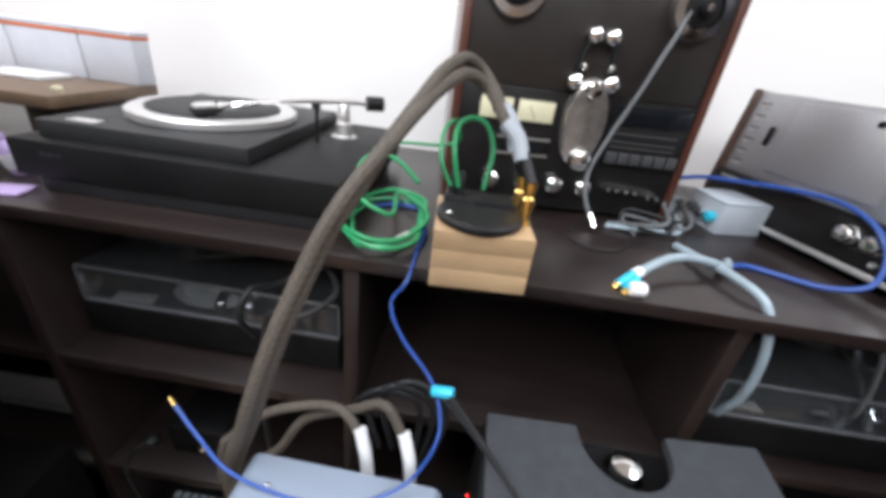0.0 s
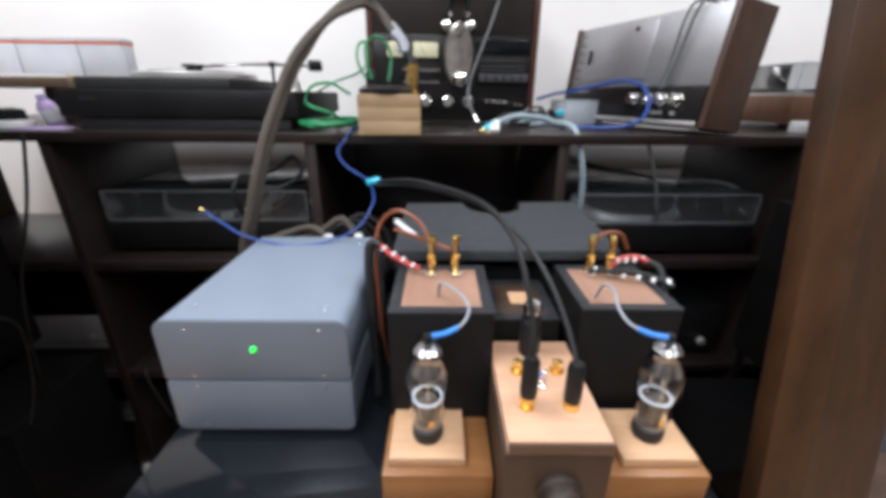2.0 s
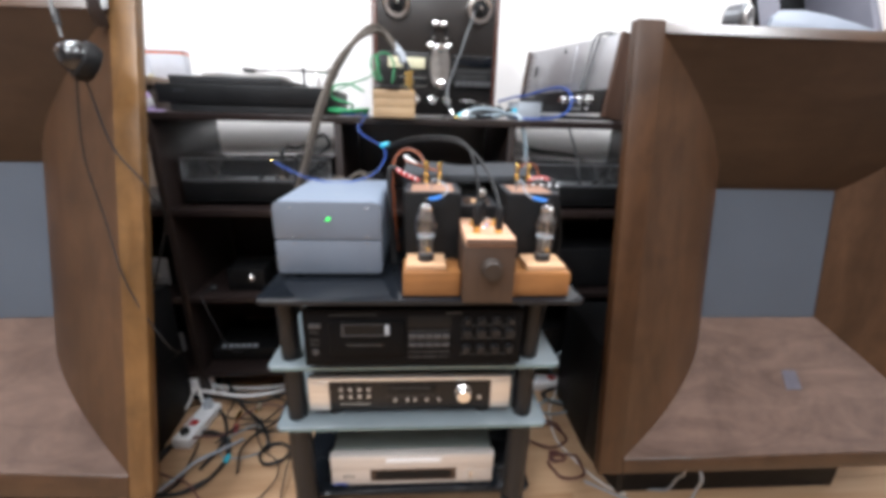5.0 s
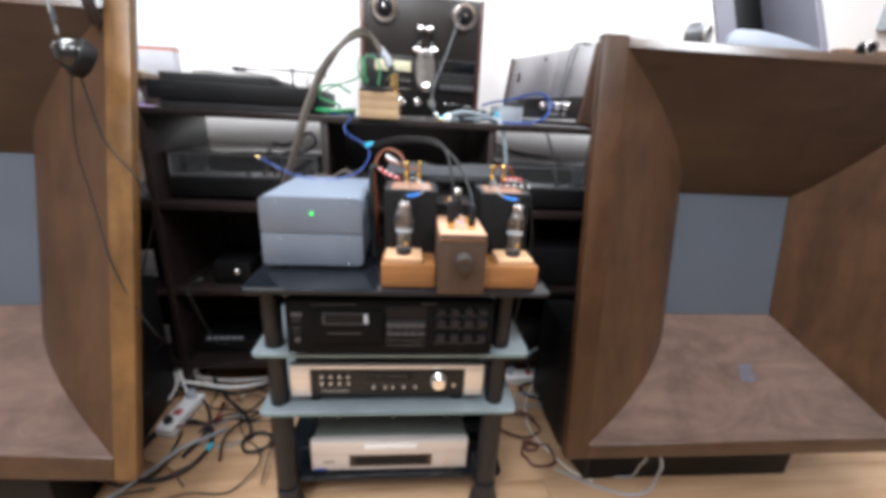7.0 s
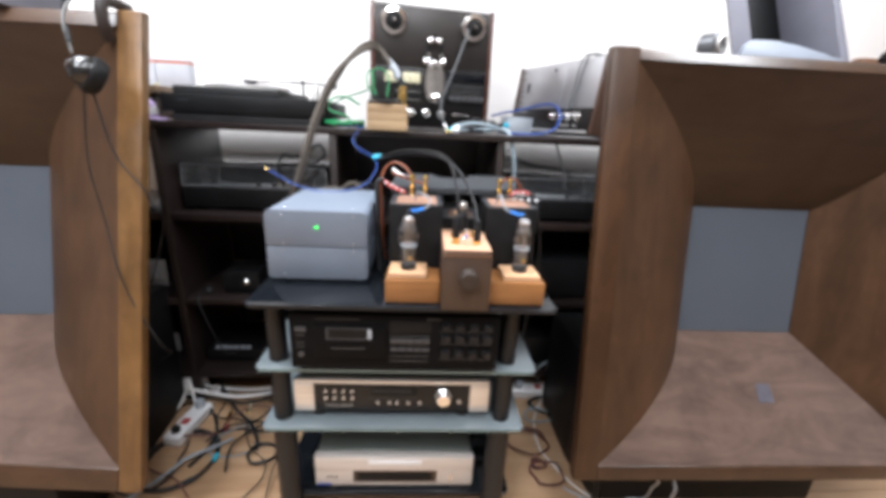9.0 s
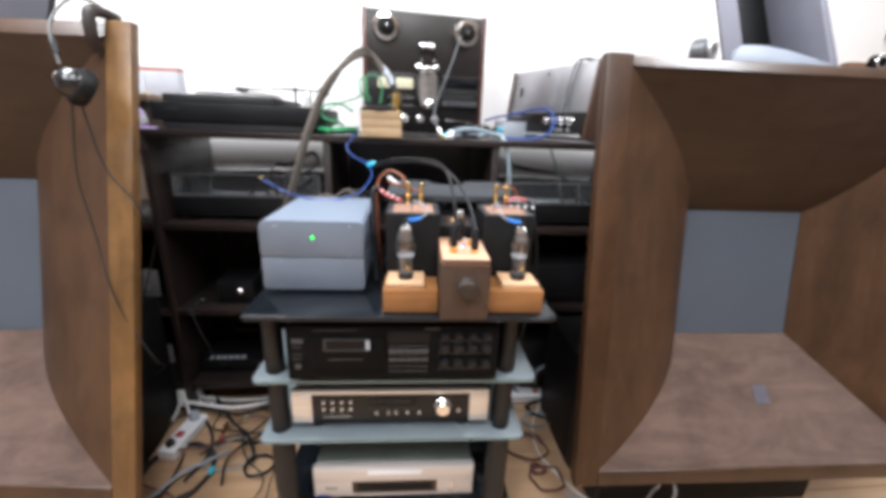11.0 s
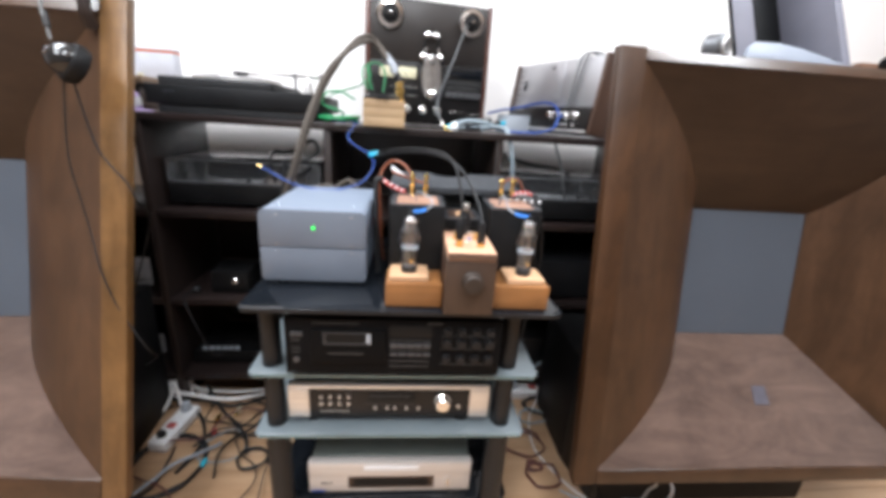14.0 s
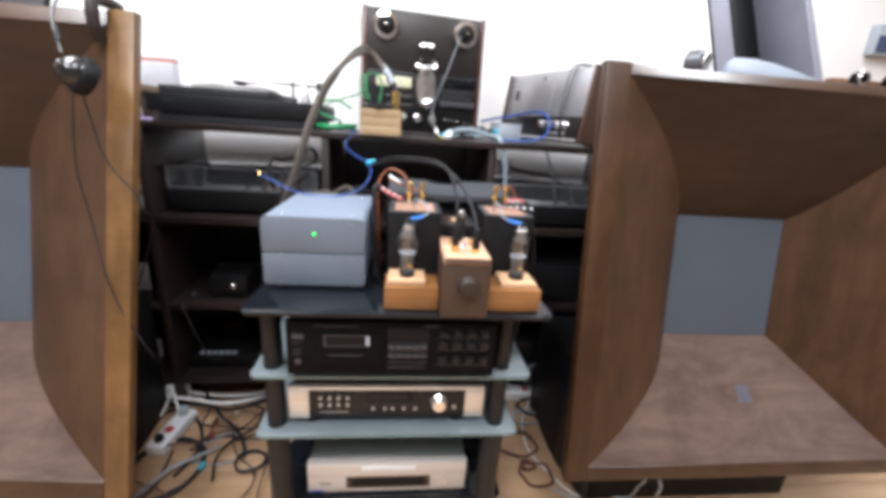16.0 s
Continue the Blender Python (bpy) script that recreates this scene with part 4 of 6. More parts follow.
def reel_recorder():
    t = thing("tape_recorder", (0.155, 0.86, Z), REC, "upright dark bronze reel-to-reel tape recorder in a rosewood case", "tape recorder")
    x0, x1, z0, z1 = -0.062, 0.372, 1.000, 1.402
    def tilt(bm):
        for v in bm.verts:
            v.co = Vector((v.co.x * 1.005, v.co.y, 1.054 + (v.co.z - 1.06) * 1.0))
        return bm

    def tpart(name, bm, mat, parent, label=""):
        return part(name, tilt(bm), mat, parent, label)

    Y = 0.752
    tpart("case", box(x0 + 0.014, x1 - 0.014, Y + 0.006, 0.96, z0, z1 - 0.002, 0.002), BLACK, t)
    for a, b in ((x0, x0 + 0.0138), (x1 - 0.0138, x1)):
        tpart("cheek", box(a, b, Y - 0.004, 0.965, z0 - 0.008, z1, 0.0015), REDWOOD, t, "rosewood side cheek")
    for x in (x0 + 0.04, x1 - 0.04):
        for y in (0.79, 0.93):
            part("foot", rod((x, y, Z), (x, y, 0.9995), 0.014), RUBBER, t)
    face = tpart("face_plate", box(x0 + 0.014, x1 - 0.014, Y, Y + 0.0055, 1.206, z1 - 0.004, 0.001), REELFACE, t, "bronze upper face plate")
    tpart("lower_panel", box(x0 + 0.014, x1 - 0.014, Y, Y + 0.0055, z0 + 0.001, 1.205, 0.001), REELDARK, t, "black control panel")
    for x in (0.016, 0.298):
        hub = tpart("reel_hub", lathe([(0.046, 0), (0.047, 0.004), (0.043, 0.014), (0.030, 0.016), (0.029, 0.006), (0, 0.006)], (x, Y - 0.0002, 1.345), (0, -1, 0), 40), CHROME, t, "chrome reel hub")
        tpart("hub_cap", lathe([(0.0285, 0), (0.027, 0.007), (0.012, 0.010), (0.010, 0.018), (0, 0.019)], (x, Y - 0.0064, 1.345), (0, -1, 0), 32), BLACK, hub, "black hub centre")
        tpart("lock_pin", lathe([(0.0055, 0), (0.005, 0.005), (0, 0.006)], (x, Y - 0.0258, 1.345), (0, -1, 0), 16), CHROME, hub)
    for x, z, r in ((0.145, 1.292, 0.0125), (0.173, 1.292, 0.0125), (0.130, 1.224, 0.0135), (0.190, 1.225, 0.0135), (0.139, 1.248, 0.0075), (0.184, 1.249, 0.0075)):
        tpart("roller", lathe([(r, 0), (r, 0.012), (r * 0.85, 0.018), (r * 0.4, 0.022), (0, 0.0225)], (x, Y - 0.0003, z), (0, -1, 0), 24), CHROME, t, "chrome tape roller")
    for x, m in ((0.136, -0.006), (0.182, 0.006)):
        tpart("tension_arm", hose([(x + 0.004, Y - 0.012, 1.284), (x + m * 0.2, Y - 0.012, 1.262), (x + m, Y - 0.012, 1.236)], 0.0045, 8), BLACK, t, "black tension arm")
    bm = lathe([(0.036, 0), (0.036, 0.016), (0.033, 0.021), (0.0, 0.022)], seg=40)
    bmesh.ops.transform(bm, matrix=Matrix.Translation((0.163, Y - 0.0004, 1.160)) @ Matrix.Diagonal((1, 1, 2.0, 1)) @ pose(0, 0, 0, 90), verts=bm.verts)
    cover = tpart("head_cover", bm, plain("worn_head_cover", (0.42, 0.40, 0.38), 0.32, 0.9, vary=0.25, scale=50), t, "oval worn metal head cover")
    tpart("head_knob", lathe([(0.019, 0), (0.019, 0.008), (0.016, 0.015), (0.007, 0.020), (0, 0.0205)], (0.166, Y - 0.023, 1.102), (0, -1, 0), 24), CHROME, cover, "chrome dome")
    tpart("head_knob", lathe([(0.014, 0), (0.014, 0.006), (0.010, 0.010), (0, 0.011)], (0.161, Y - 0.023, 1.216), (0, -1, 0), 24), CHROME, cover)
    for a, b in ((-0.014, 0.040), (0.050, 0.112)):
        m = tpart("level_meter", box(a - 0.003, b + 0.003, Y - 0.004, Y - 0.0002, 1.150, 1.190, 0.001), BLACK, t, "black meter frame")
        tpart("dial", box(a, b, Y - 0.0050, Y - 0.0042, 1.153, 1.187, 0.0004), CREAM, m, "cream meter dial")
        tpart("needle", turned(box(-0.0005, 0.0005, -0.0004, 0.0004, 0, 0.026, 0), Matrix.Translation(((a + b) / 2, Y - 0.0055, 1.156)) @ pose(0, 0, 0, 0, -28, 0)), BLACK, m)
    tpart("slot_panel", box(0.020, 0.118, Y - 0.003, Y - 0.0002, 1.094, 1.128, 0.001), BLACK, t)
    for z in (1.124, 1.096):
        tpart("print", box(0.022, 0.116, Y - 0.0040, Y - 0.0032, z - 0.001, z + 0.001, 0), PRINT, t)
    tpart("window", box(0.212, 0.352, Y - 0.0025, Y - 0.0002, 1.166, 1.198, 0.0008), TOPGLASS, t, "dark counter window")
    tpart("key_panel", box(0.214, 0.356, Y - 0.0035, Y - 0.0002, 1.092, 1.158, 0.001), BLACK, t)
    for k in range(6):
        tpart("key", box(0.219 + k * 0.0225, 0.238 + k * 0.0225, Y - 0.010, Y - 0.0037, 1.098, 1.118, 0.0015), DARKGREY, t)
    for z in (1.127, 1.136, 1.150):
        tpart("print", box(0.222, 0.340, Y - 0.0045, Y - 0.0037, z - 0.0012, z + 0.0012, 0), PRINTDIM, t)
    for x in (0.020, 0.079, 0.137, 0.191):
        tpart("knob", lathe([(0.0185, 0), (0.0185, 0.006), (0.0165, 0.010), (0.015, 0.020), (0.010, 0.025), (0, 0.026)], (x, Y - 0.0003, 1.050), (0, -1, 0), 28), CHROME, t, "polished chrome knob")
    for x, z in ((0.240, 1.049), (0.257, 1.049), (0.274, 1.048), (0.291, 1.047), (0.318, 1.041), (0.336, 1.040)):
        tpart("lever", lathe([(0.0048, 0), (0.0048, 0.010), (0.003, 0.016), (0, 0.017)], (x, Y - 0.0003, z), (0, -1, 0.1), 14), CHROME, t)
    return t


reel_recorder()


def upright_deck():
    """A top-loading cassette deck stood on its front edge."""
    t = thing("cassette_recorder", (0.52, 0.76, Z), R, "vintage top-loading cassette recorder with brushed face and teak sides, stood upright", "cassette recorder")
    base = Matrix.Translation((0.424, 0.985, Z)) @ pose(0, 0, 0, 0, 0, -70)
    wide = 0.482

    def put(name, bm, mat, parent, label="", tilt=-7, dz=0.0118):
        turned(bm, base @ Matrix.Translation((0, 0, dz)) @ pose(0, 0, 0, tilt, 0, 0) @ Matrix.Diagonal((1, 1, 0.885, 1)))
        return part(name, bm, mat, parent, label)

    put("body", box(0.014, wide - 0.014, 0.004, 0.098, 0.004, 0.268, 0.002), DARKGREY, t)
    put("cheek", box(0.0, 0.0138, -0.006, 0.102, 0.002, 0.274, 0.002), DARKTEAK, t, "teak side panel")
    put("cheek", box(wide - 0.0138, wide, -0.006, 0.102, 0.002, 0.276, 0.002), DARKTEAK, t, "teak side panel")
    face = put("face_plate", box(0.0142, wide - 0.0142, 0.0, 0.0038, 0.096, 0.272, 0.001), SILVERFACE, t, "brushed silver face plate")
    lid = put("cassette_lid", box(0.105, 0.29, -0.0045, -0.0003, 0.116, 0.262, 0.002), SILVERFACE, t, "brushed cassette lid")
    put("slot", box(0.070, 0.080, -0.0035, -0.0003, 0.165, 0.205, 0.001), BLACK, t, "black lid catch")
    put("maker_mark", lathe([(0.006, 0), (0.006, 0.0015), (0, 0.002)], (0.235, -0.0047, 0.245), (0, -1, 0), 16), BLACK, lid)
    for k in range(6):
        put("switch", box(0.028, 0.046, -0.0030, -0.0003, 0.112 + k * 0.025, 0.117 + k * 0.025, 0.0005), ALU, t)
        put("print", box(0.026, 0.048, -0.0010, -0.0003, 0.121 + k * 0.025, 0.1235 + k * 0.025, 0), PRINTDIM, t)
    put("control_panel", box(0.0142, wide - 0.0142, -0.010, 0.0, 0.004, 0.0955, 0.0015), REELDARK, t, "gloss black control strip")
    put("trim", box(0.0142, wide - 0.0142, -0.0125, -0.0102, 0.004, 0.014, 0.0008), ALU, t, "silver trim strip")
    for x in (0.288, 0.328, 0.368, 0.408):
        put("knob", lathe([(0.017, 0), (0.017, 0.004), (0.0145, 0.007), (0.0135, 0.018), (0.010, 0.021), (0, 0.0215)], (x, -0.0103, 0.062), (0, -1, 0), 28), CHROME, t, "chrome control knob")
    for x in (0.340, 0.357, 0.374, 0.407):
        put("toggle", lathe([(0.0055, 0), (0.0055, 0.005), (0.003, 0.010), (0, 0.011)], (x, -0.0103, 0.030), (0, -1, 0), 14), ALU, t)
    put("print", box(0.03, 0.11, -0.0111, -0.0103, 0.080, 0.085, 0), PRINT, t)
    put("print", box(0.30, 0.43, -0.0111, -0.0103, 0.0425, 0.0445, 0), PRINTDIM, t)
    for dx in (0.0, 0.022):
        put("hanging_lead", hose([(0.415 + dx, 0.055, 0.274), (0.400 + dx, 0.022, 0.284), (0.382 + dx, -0.008, 0.280), (0.372 + dx, -0.014, 0.245), (0.366 + dx * 0.8, -0.014, 0.17), (0.358 + dx * 0.5, -0.018, 0.09)], 0.0032, 8), DULLEAD, t, "grey lead hung over the top")
    for x in (0.06, 0.45):
        put("foot", box(x - 0.02, x + 0.02, 0.05, 0.092, -0.0005, 0.0038, 0.001), RUBBER, t)


upright_deck()


def wood_block():
    t = thing("terminal_block", (-0.055, 0.55, Z), R, "square pine block with a black terminal disc and gold posts", "terminal block")
    x0, x1, y0, y1 = -0.117, 0.001, 0.475, 0.593
    for k in range(3):
        z0 = Z + k * 0.0247
        part("layer", turned(box(x0, x1, y0, y1, z0, z0 + 0.0246, 0.0003), Matrix.Translation((-0.057, 0.528, 0)) @ pose(0, 0, 0, 0, 0, 6) @ Matrix.Translation((0.057, -0.528, 0))), BLOCK, t, "pale pine layer")
    top = Z + 0.0741
    part("disc", lathe([(0.052, 0), (0.054, 0.003), (0.054, 0.008), (0.050, 0.011), (0, 0.011)], (-0.062, 0.522, top), seg=48), SATIN, t, "black round terminal disc")
    part("plate", box(-0.112, -0.015, 0.545, 0.584, top, top + 0.016, 0.003), SATIN, t, "black terminal plate")
    for x, y in ((-0.016, 0.552), (-0.008, 0.528)):
        part("post", lathe([(0.009, 0), (0.009, 0.004), (0.0065, 0.005), (0.0065, 0.016), (0.0085, 0.017), (0.0085, 0.034), (0.0065, 0.036), (0.0065, 0.044), (0.0085, 0.045), (0.0085, 0.054), (0, 0.056)], (x, y, top), seg=18), GOLD, t, "gold binding post")
    for x in (-0.103, -0.093):
        part("plug", lathe([(0.0055, 0), (0.0055, 0.024), (0.003, 0.029), (0, 0.029)], (x, 0.562, top + 0.0162), seg=14), RUBBER, t, "black banana plug")
    screw(-0.098, 0.498, top + 0.0112, 0.004, t, (0, 0, 1))


wood_block()


def junction_box():
    t = thing("junction_box", (0.42, 0.86, Z), R, "small grey plastic junction box with cables", "box")
    m = Matrix.Translation((0.418, 0.861, 0)) @ pose(0, 0, 0, 0, 0, 13)
    part("case", turned(box(-0.048, 0.048, -0.045, 0.045, Z, 1.046, 0.003), m), GREYPL, t)
    part("lid", turned(box(-0.049, 0.049, -0.046, 0.046, 1.0462, 1.050, 0.002), m), GREYPL, t)
    for k in range(3):
        part("gland", turned(lathe([(0.010, 0), (0.010, 0.012), (0.007, 0.014), (0, 0.014)], (-0.0482, -0.026 + k * 0.026, 1.016), (-1, 0, 0), 16), m), (AQUA, CHROME, DARKGREY)[k], t)


junction_box()


def second_player():
    t = thing("turntable", (1.15, 0.78, Z), S, "brown wooden turntable under a clear lid", "turntable")
    part("plinth", box(0.90, 1.36, 0.66, 1.02, 1.000, 1.066, 0.003), BROWNBOX, t, "reddish brown plinth")
    part("deck_plate", box(0.905, 1.355, 0.665, 1.015, 1.0662, 1.072, 0.001), ALU, t, "silver deck plate")
    for x in (0.94, 1.32):
        for y in (0.70, 0.98):
            part("foot", rod((x, y, Z), (x, y, 1.0003), 0.018), RUBBER, t)
    lid = part("lid", box(0.908, 1.352, 0.668, 1.012, 1.0725, 1.138, 0.004), COVER, t, "clear acrylic lid")
    for p, q in (((0.908, 0.668, 1.138), (1.352, 0.668, 1.138)), ((0.908, 0.668, 1.138), (0.908, 1.012, 1.138)), ((0.908, 0.668, 1.074), (0.908, 0.668, 1.137))):
        part("lid_edge", rod(p, q, 0.0018, seg=8), GREYPL, lid)
    part("platter", lathe([(0.13, 0), (0.13, 0.014), (0.125, 0.016), (0, 0.016)], (1.10, 0.84, 1.0723), seg=48), RUBBER, t, "black platter")
    t = thing("small_plug", (0.90, 0.60, Z), S, "small white plug adapter with flat cable", "adapter")
    part("case", box(0.865, 0.895, 0.585, 0.612, Z, 1.012, 0.003), WHITE, t)
    part("lead", hose([(0.895, 0.598, 0.992), (0.94, 0.59, 0.989), (0.99, 0.575, 0.9885), (1.04, 0.58, 0.9885)], 0.003), GREYCABLE, t)
    t = thing("black_remote", (1.02, 0.60, Z), S, "slim black remote lying on the shelf", "remote")
    part("case", turned(box(-0.06, 0.06, -0.02, 0.02, Z, 0.998, 0.003), Matrix.Translation((1.03, 0.615, 0)) @ pose(0, 0, 0, 0, 0, -8)), BLACK, t)
    bm = None
    for k in range(5):
        bm = box(-0.05 + k * 0.02, -0.04 + k * 0.02, -0.01, 0.01, 0.9982, 1.0, 0.0005, bm)
    part("keys", turned(bm, Matrix.Translation((1.03, 0.615, 0)) @ pose(0, 0, 0, 0, 0, -8)), GREYPL, t)


second_player()


# ---- in the bays of the shelf ----
def covered_player(x0, x1, y0, z, label):
    t = thing("turntable", ((x0 + x1) / 2, y0 + 0.17, z), S, label, "turntable", "turntables in the shelf")
    y1 = y0 + 0.35
    part("plinth", box(x0, x1, y0, y1, z + 0.012, z + 0.074, 0.003), BLACK, t, "black plinth")
    for x in (x0 + 0.04, x1 - 0.04):
        for y in (y0 + 0.04, y1 - 0.04):
            part("foot", rod((x, y, z + 0.0003), (x, y, z + 0.0125), 0.018), RUBBER, t)
    part("deck_plate", box(x0 + 0.003, x1 - 0.003, y0 + 0.003, y1 - 0.003, z + 0.0742, z + 0.078, 0.001), SATIN, t)
    cx, cy = (x0 + x1) / 2 - 0.03, (y0 + y1) / 2
    part("platter", lathe([(0.135, 0), (0.14, 0.002), (0.14, 0.012), (0.135, 0.014), (0, 0.014)], (cx, cy, z + 0.0782), seg=48), ALU, t, "dull silver platter")
    part("mat", lathe([(0.132, 0), (0.132, 0.003), (0, 0.003)], (cx, cy, z + 0.0924), seg=40), RUBBER, t)
    part("arm", merge(hose([(x1 - 0.05, y0 + 0.26, z + 0.105), (x1 - 0.07, y0 + 0.15, z + 0.104), (x1 - 0.11, y0 + 0.06, z + 0.098)], 0.004, 8), rod((x1 - 0.055, y0 + 0.24, z + 0.0782), (x1 - 0.055, y0 + 0.24, z + 0.112), 0.014)), CHROME, t, "chrome tonearm")
    for k in range(2):
        part("speed_knob", lathe([(0.009, 0), (0.009, 0.016), (0.0075, 0.018), (0, 0.018)], (cx + 0.03 + k * 0.05, y0 + 0.035, z + 0.0782), seg=20), CHROME, t, "chrome knob")
    part("maker_plate", box(x0 + 0.04, x0 + 0.11, y0 + 0.025, y0 + 0.05, z + 0.0782, z + 0.0795, 0.0003), ALU, t, "dull silver plate")
    th = 0.003
    za, zb = z + 0.0785, z + 0.147
    cover = part("dust_cover", box(x0 + 0.004, x1 - 0.004, y0 + 0.004, y1 - 0.004, zb + 0.0002, zb + 0.0032, 0.0006), COVER, t, "smoky clear dust cover")
    cover.visible_shadow = False
    for a in ((x0 + 0.004, x1 - 0.004, y0 + 0.004, y0 + 0.004 + th), (x0 + 0.004, x0 + 0.004 + th, y0 + 0.0072, y1 - 0.004), (x1 - 0.004 - th, x1 - 0.004, y0 + 0.0072, y1 - 0.004)):
        part("pane", box(*a, za, zb, 0.0006), COVER, cover).visible_shadow = False
    part("cover_rim", box(x0 + 0.003, x1 - 0.003, y0 + 0.001, y0 + 0.0035, za, za + 0.005, 0.0004), RIM, cover, "pale cover edge")
    part("cover_rim", box(x0 + 0.003, x1 - 0.003, y0 + 0.001, y0 + 0.0035, zb - 0.001, zb + 0.0032, 0.0004), RIM, cover, "pale cover edge")
    part("cover_rim", box(x0 + 0.003, x1 - 0.003, y1 - 0.0035, y1 - 0.001, zb + 0.0004, zb + 0.0034, 0.0004), RIM, cover, "pale cover edge")
    part("cover_rim", box(x1 - 0.0035, x1 - 0.001, y0 + 0.001, y0 + 0.0036, za + 0.0052, zb - 0.0012, 0.0003), RIM, cover, "pale cover edge")
    part("cover_rim", box(x0 + 0.001, x0 + 0.0035, y0 + 0.001, y0 + 0.0036, za + 0.0052, zb - 0.0012, 0.0003), RIM, cover, "pale cover edge")


covered_player(-0.704, -0.245, 0.572, LEVELS[0], "black turntable under a smoky dust cover in the shelf")
covered_player(0.355, 0.800, 0.545, LEVELS[0], "black turntable under a smoky dust cover with loose leads over it")


def hifi_box(x0, x1, y0, y1, z, h, material, label, category="hi-fi unit", knobs=0):
    t = thing("hifi_unit", ((x0 + x1) / 2, (y0 + y1) / 2, z), S, label, category)
    part("case", box(x0 + 0.003, x1 - 0.003, y0 + 0.008, y1, z + 0.010, z + h - 0.002, 0.002), SATIN, t)
    f = part("front_panel", box(x0, x1, y0, y0 + 0.0078, z + 0.009, z + h, 0.002), material, t)
    part("seam", box(x0 + 0.004, x1 - 0.004, y0 - 0.0008, y0 - 0.0001, z + 0.03, z + 0.0315, 0), SATIN, f)
    for x in (x0 + 0.04, x1 - 0.04):
        for y in (y0 + 0.04, y1 - 0.04):
            part("foot", rod((x, y, z + 0.0003), (x, y, z + 0.011), 0.016), RUBBER, t)
    for k in range(knobs):
        knob(x1 - 0.04 - 0.05 * k, y0 - 0.0002, z + 0.045, 0.011, 0.012, ALU, t)
    return t


hifi_box(-1.235, -0.816, 0.600, 0.90, LEVELS[1], 0.108, SATINSILVER, "flat silver hi-fi unit in a shelf bay", knobs=1)
hifi_box(-1.235, -0.838, 0.640, 0.90, LEVELS[2], 0.086, SATINSILVER, "silver hi-fi unit with a plain front in a shelf bay", knobs=1)
hifi_box(0.40, 0.80, 0.56, 0.90, LEVELS[1], 0.150, SATIN, "black hi-fi unit with a dark glass face in a shelf bay", knobs=1)
hifi_box(0.39, 0.80, 0.56, 0.90, LEVELS[2], 0.12, SATIN, "deep black hi-fi unit low in a shelf bay", knobs=2)
hifi_box(0.90, 1.30, 0.57, 0.90, LEVELS[0], 0.11, DARKGREY, "dark grey hi-fi unit in a shelf bay")
hifi_box(0.90, 1.30, 0.57, 0.90, LEVELS[1], 0.09, ALU, "silver hi-fi unit in a shelf bay", knobs=1)


def small_router():
    t = thing("network_box", (-0.56, 0.66, LEVELS[2]), moved(S, -0.125, 0.022), "flat black box with pale sockets in a low bay", "network box")
    part("case", box(-0.588, -0.30, 0.56, 0.74, LEVELS[2] + 0.004, LEVELS[2] + 0.05, 0.004), BLACK, t)
    for k in range(6):
        part("socket", box(-0.56 + k * 0.022, -0.545 + k * 0.022, 0.572, 0.588, LEVELS[2] + 0.0502, LEVELS[2] + 0.0535, 0.0005), GREYPL, t)
    part("foot", box(-0.57, -0.32, 0.58, 0.72, LEVELS[2] + 0.0003, LEVELS[2] + 0.0038, 0.001), RUBBER, t)
    t = thing("black_speaker", (-0.49, 0.62, LEVELS[1]), moved(S, -0.065, 0.0), "small black gadget with a polished chrome ball", "gadget")
    part("case", box(-0.548, -0.425, 0.566, 0.69, LEVELS[1] + 0.0005, LEVELS[1] + 0.080, 0.006), BLACK, t)
    part("ball", lathe([(0.0001, -0.013), (0.007, -0.011), (0.013, 0), (0.011, 0.007), (0.007, 0.011), (0.0001, 0.013)], (-0.463, 0.555, LEVELS[1] + 0.052), (0, -1, 0.4), 24), CHROME, t, "polished chrome ball")
    t = thing("round_plug", (-0.575, 0.57, LEVELS[1]), moved(S, -0.095, 0.01), "small black plug with a thin lead on the shelf", "plug")
    part("plug", lathe([(0.006, 0), (0.014, 0.004), (0.014, 0.012), (0.006, 0.018), (0, 0.018)], (-0.572, 0.565, LEVELS[1] + 0.0005), seg=20), RUBBER, t)
    part("lead", hose([(-0.575, 0.565, LEVELS[1] + 0.006), (-0.592, 0.54, LEVELS[1] + 0.003), (-0.585, 0.512, LEVELS[1] + 0.003), (-0.57, 0.494, 0.38), (-0.54, 0.490, 0.29), (-0.52, 0.51, 0.20), (-0.50, 0.55, 0.172)], 0.0025), BLACKCABLE, t)


small_router()


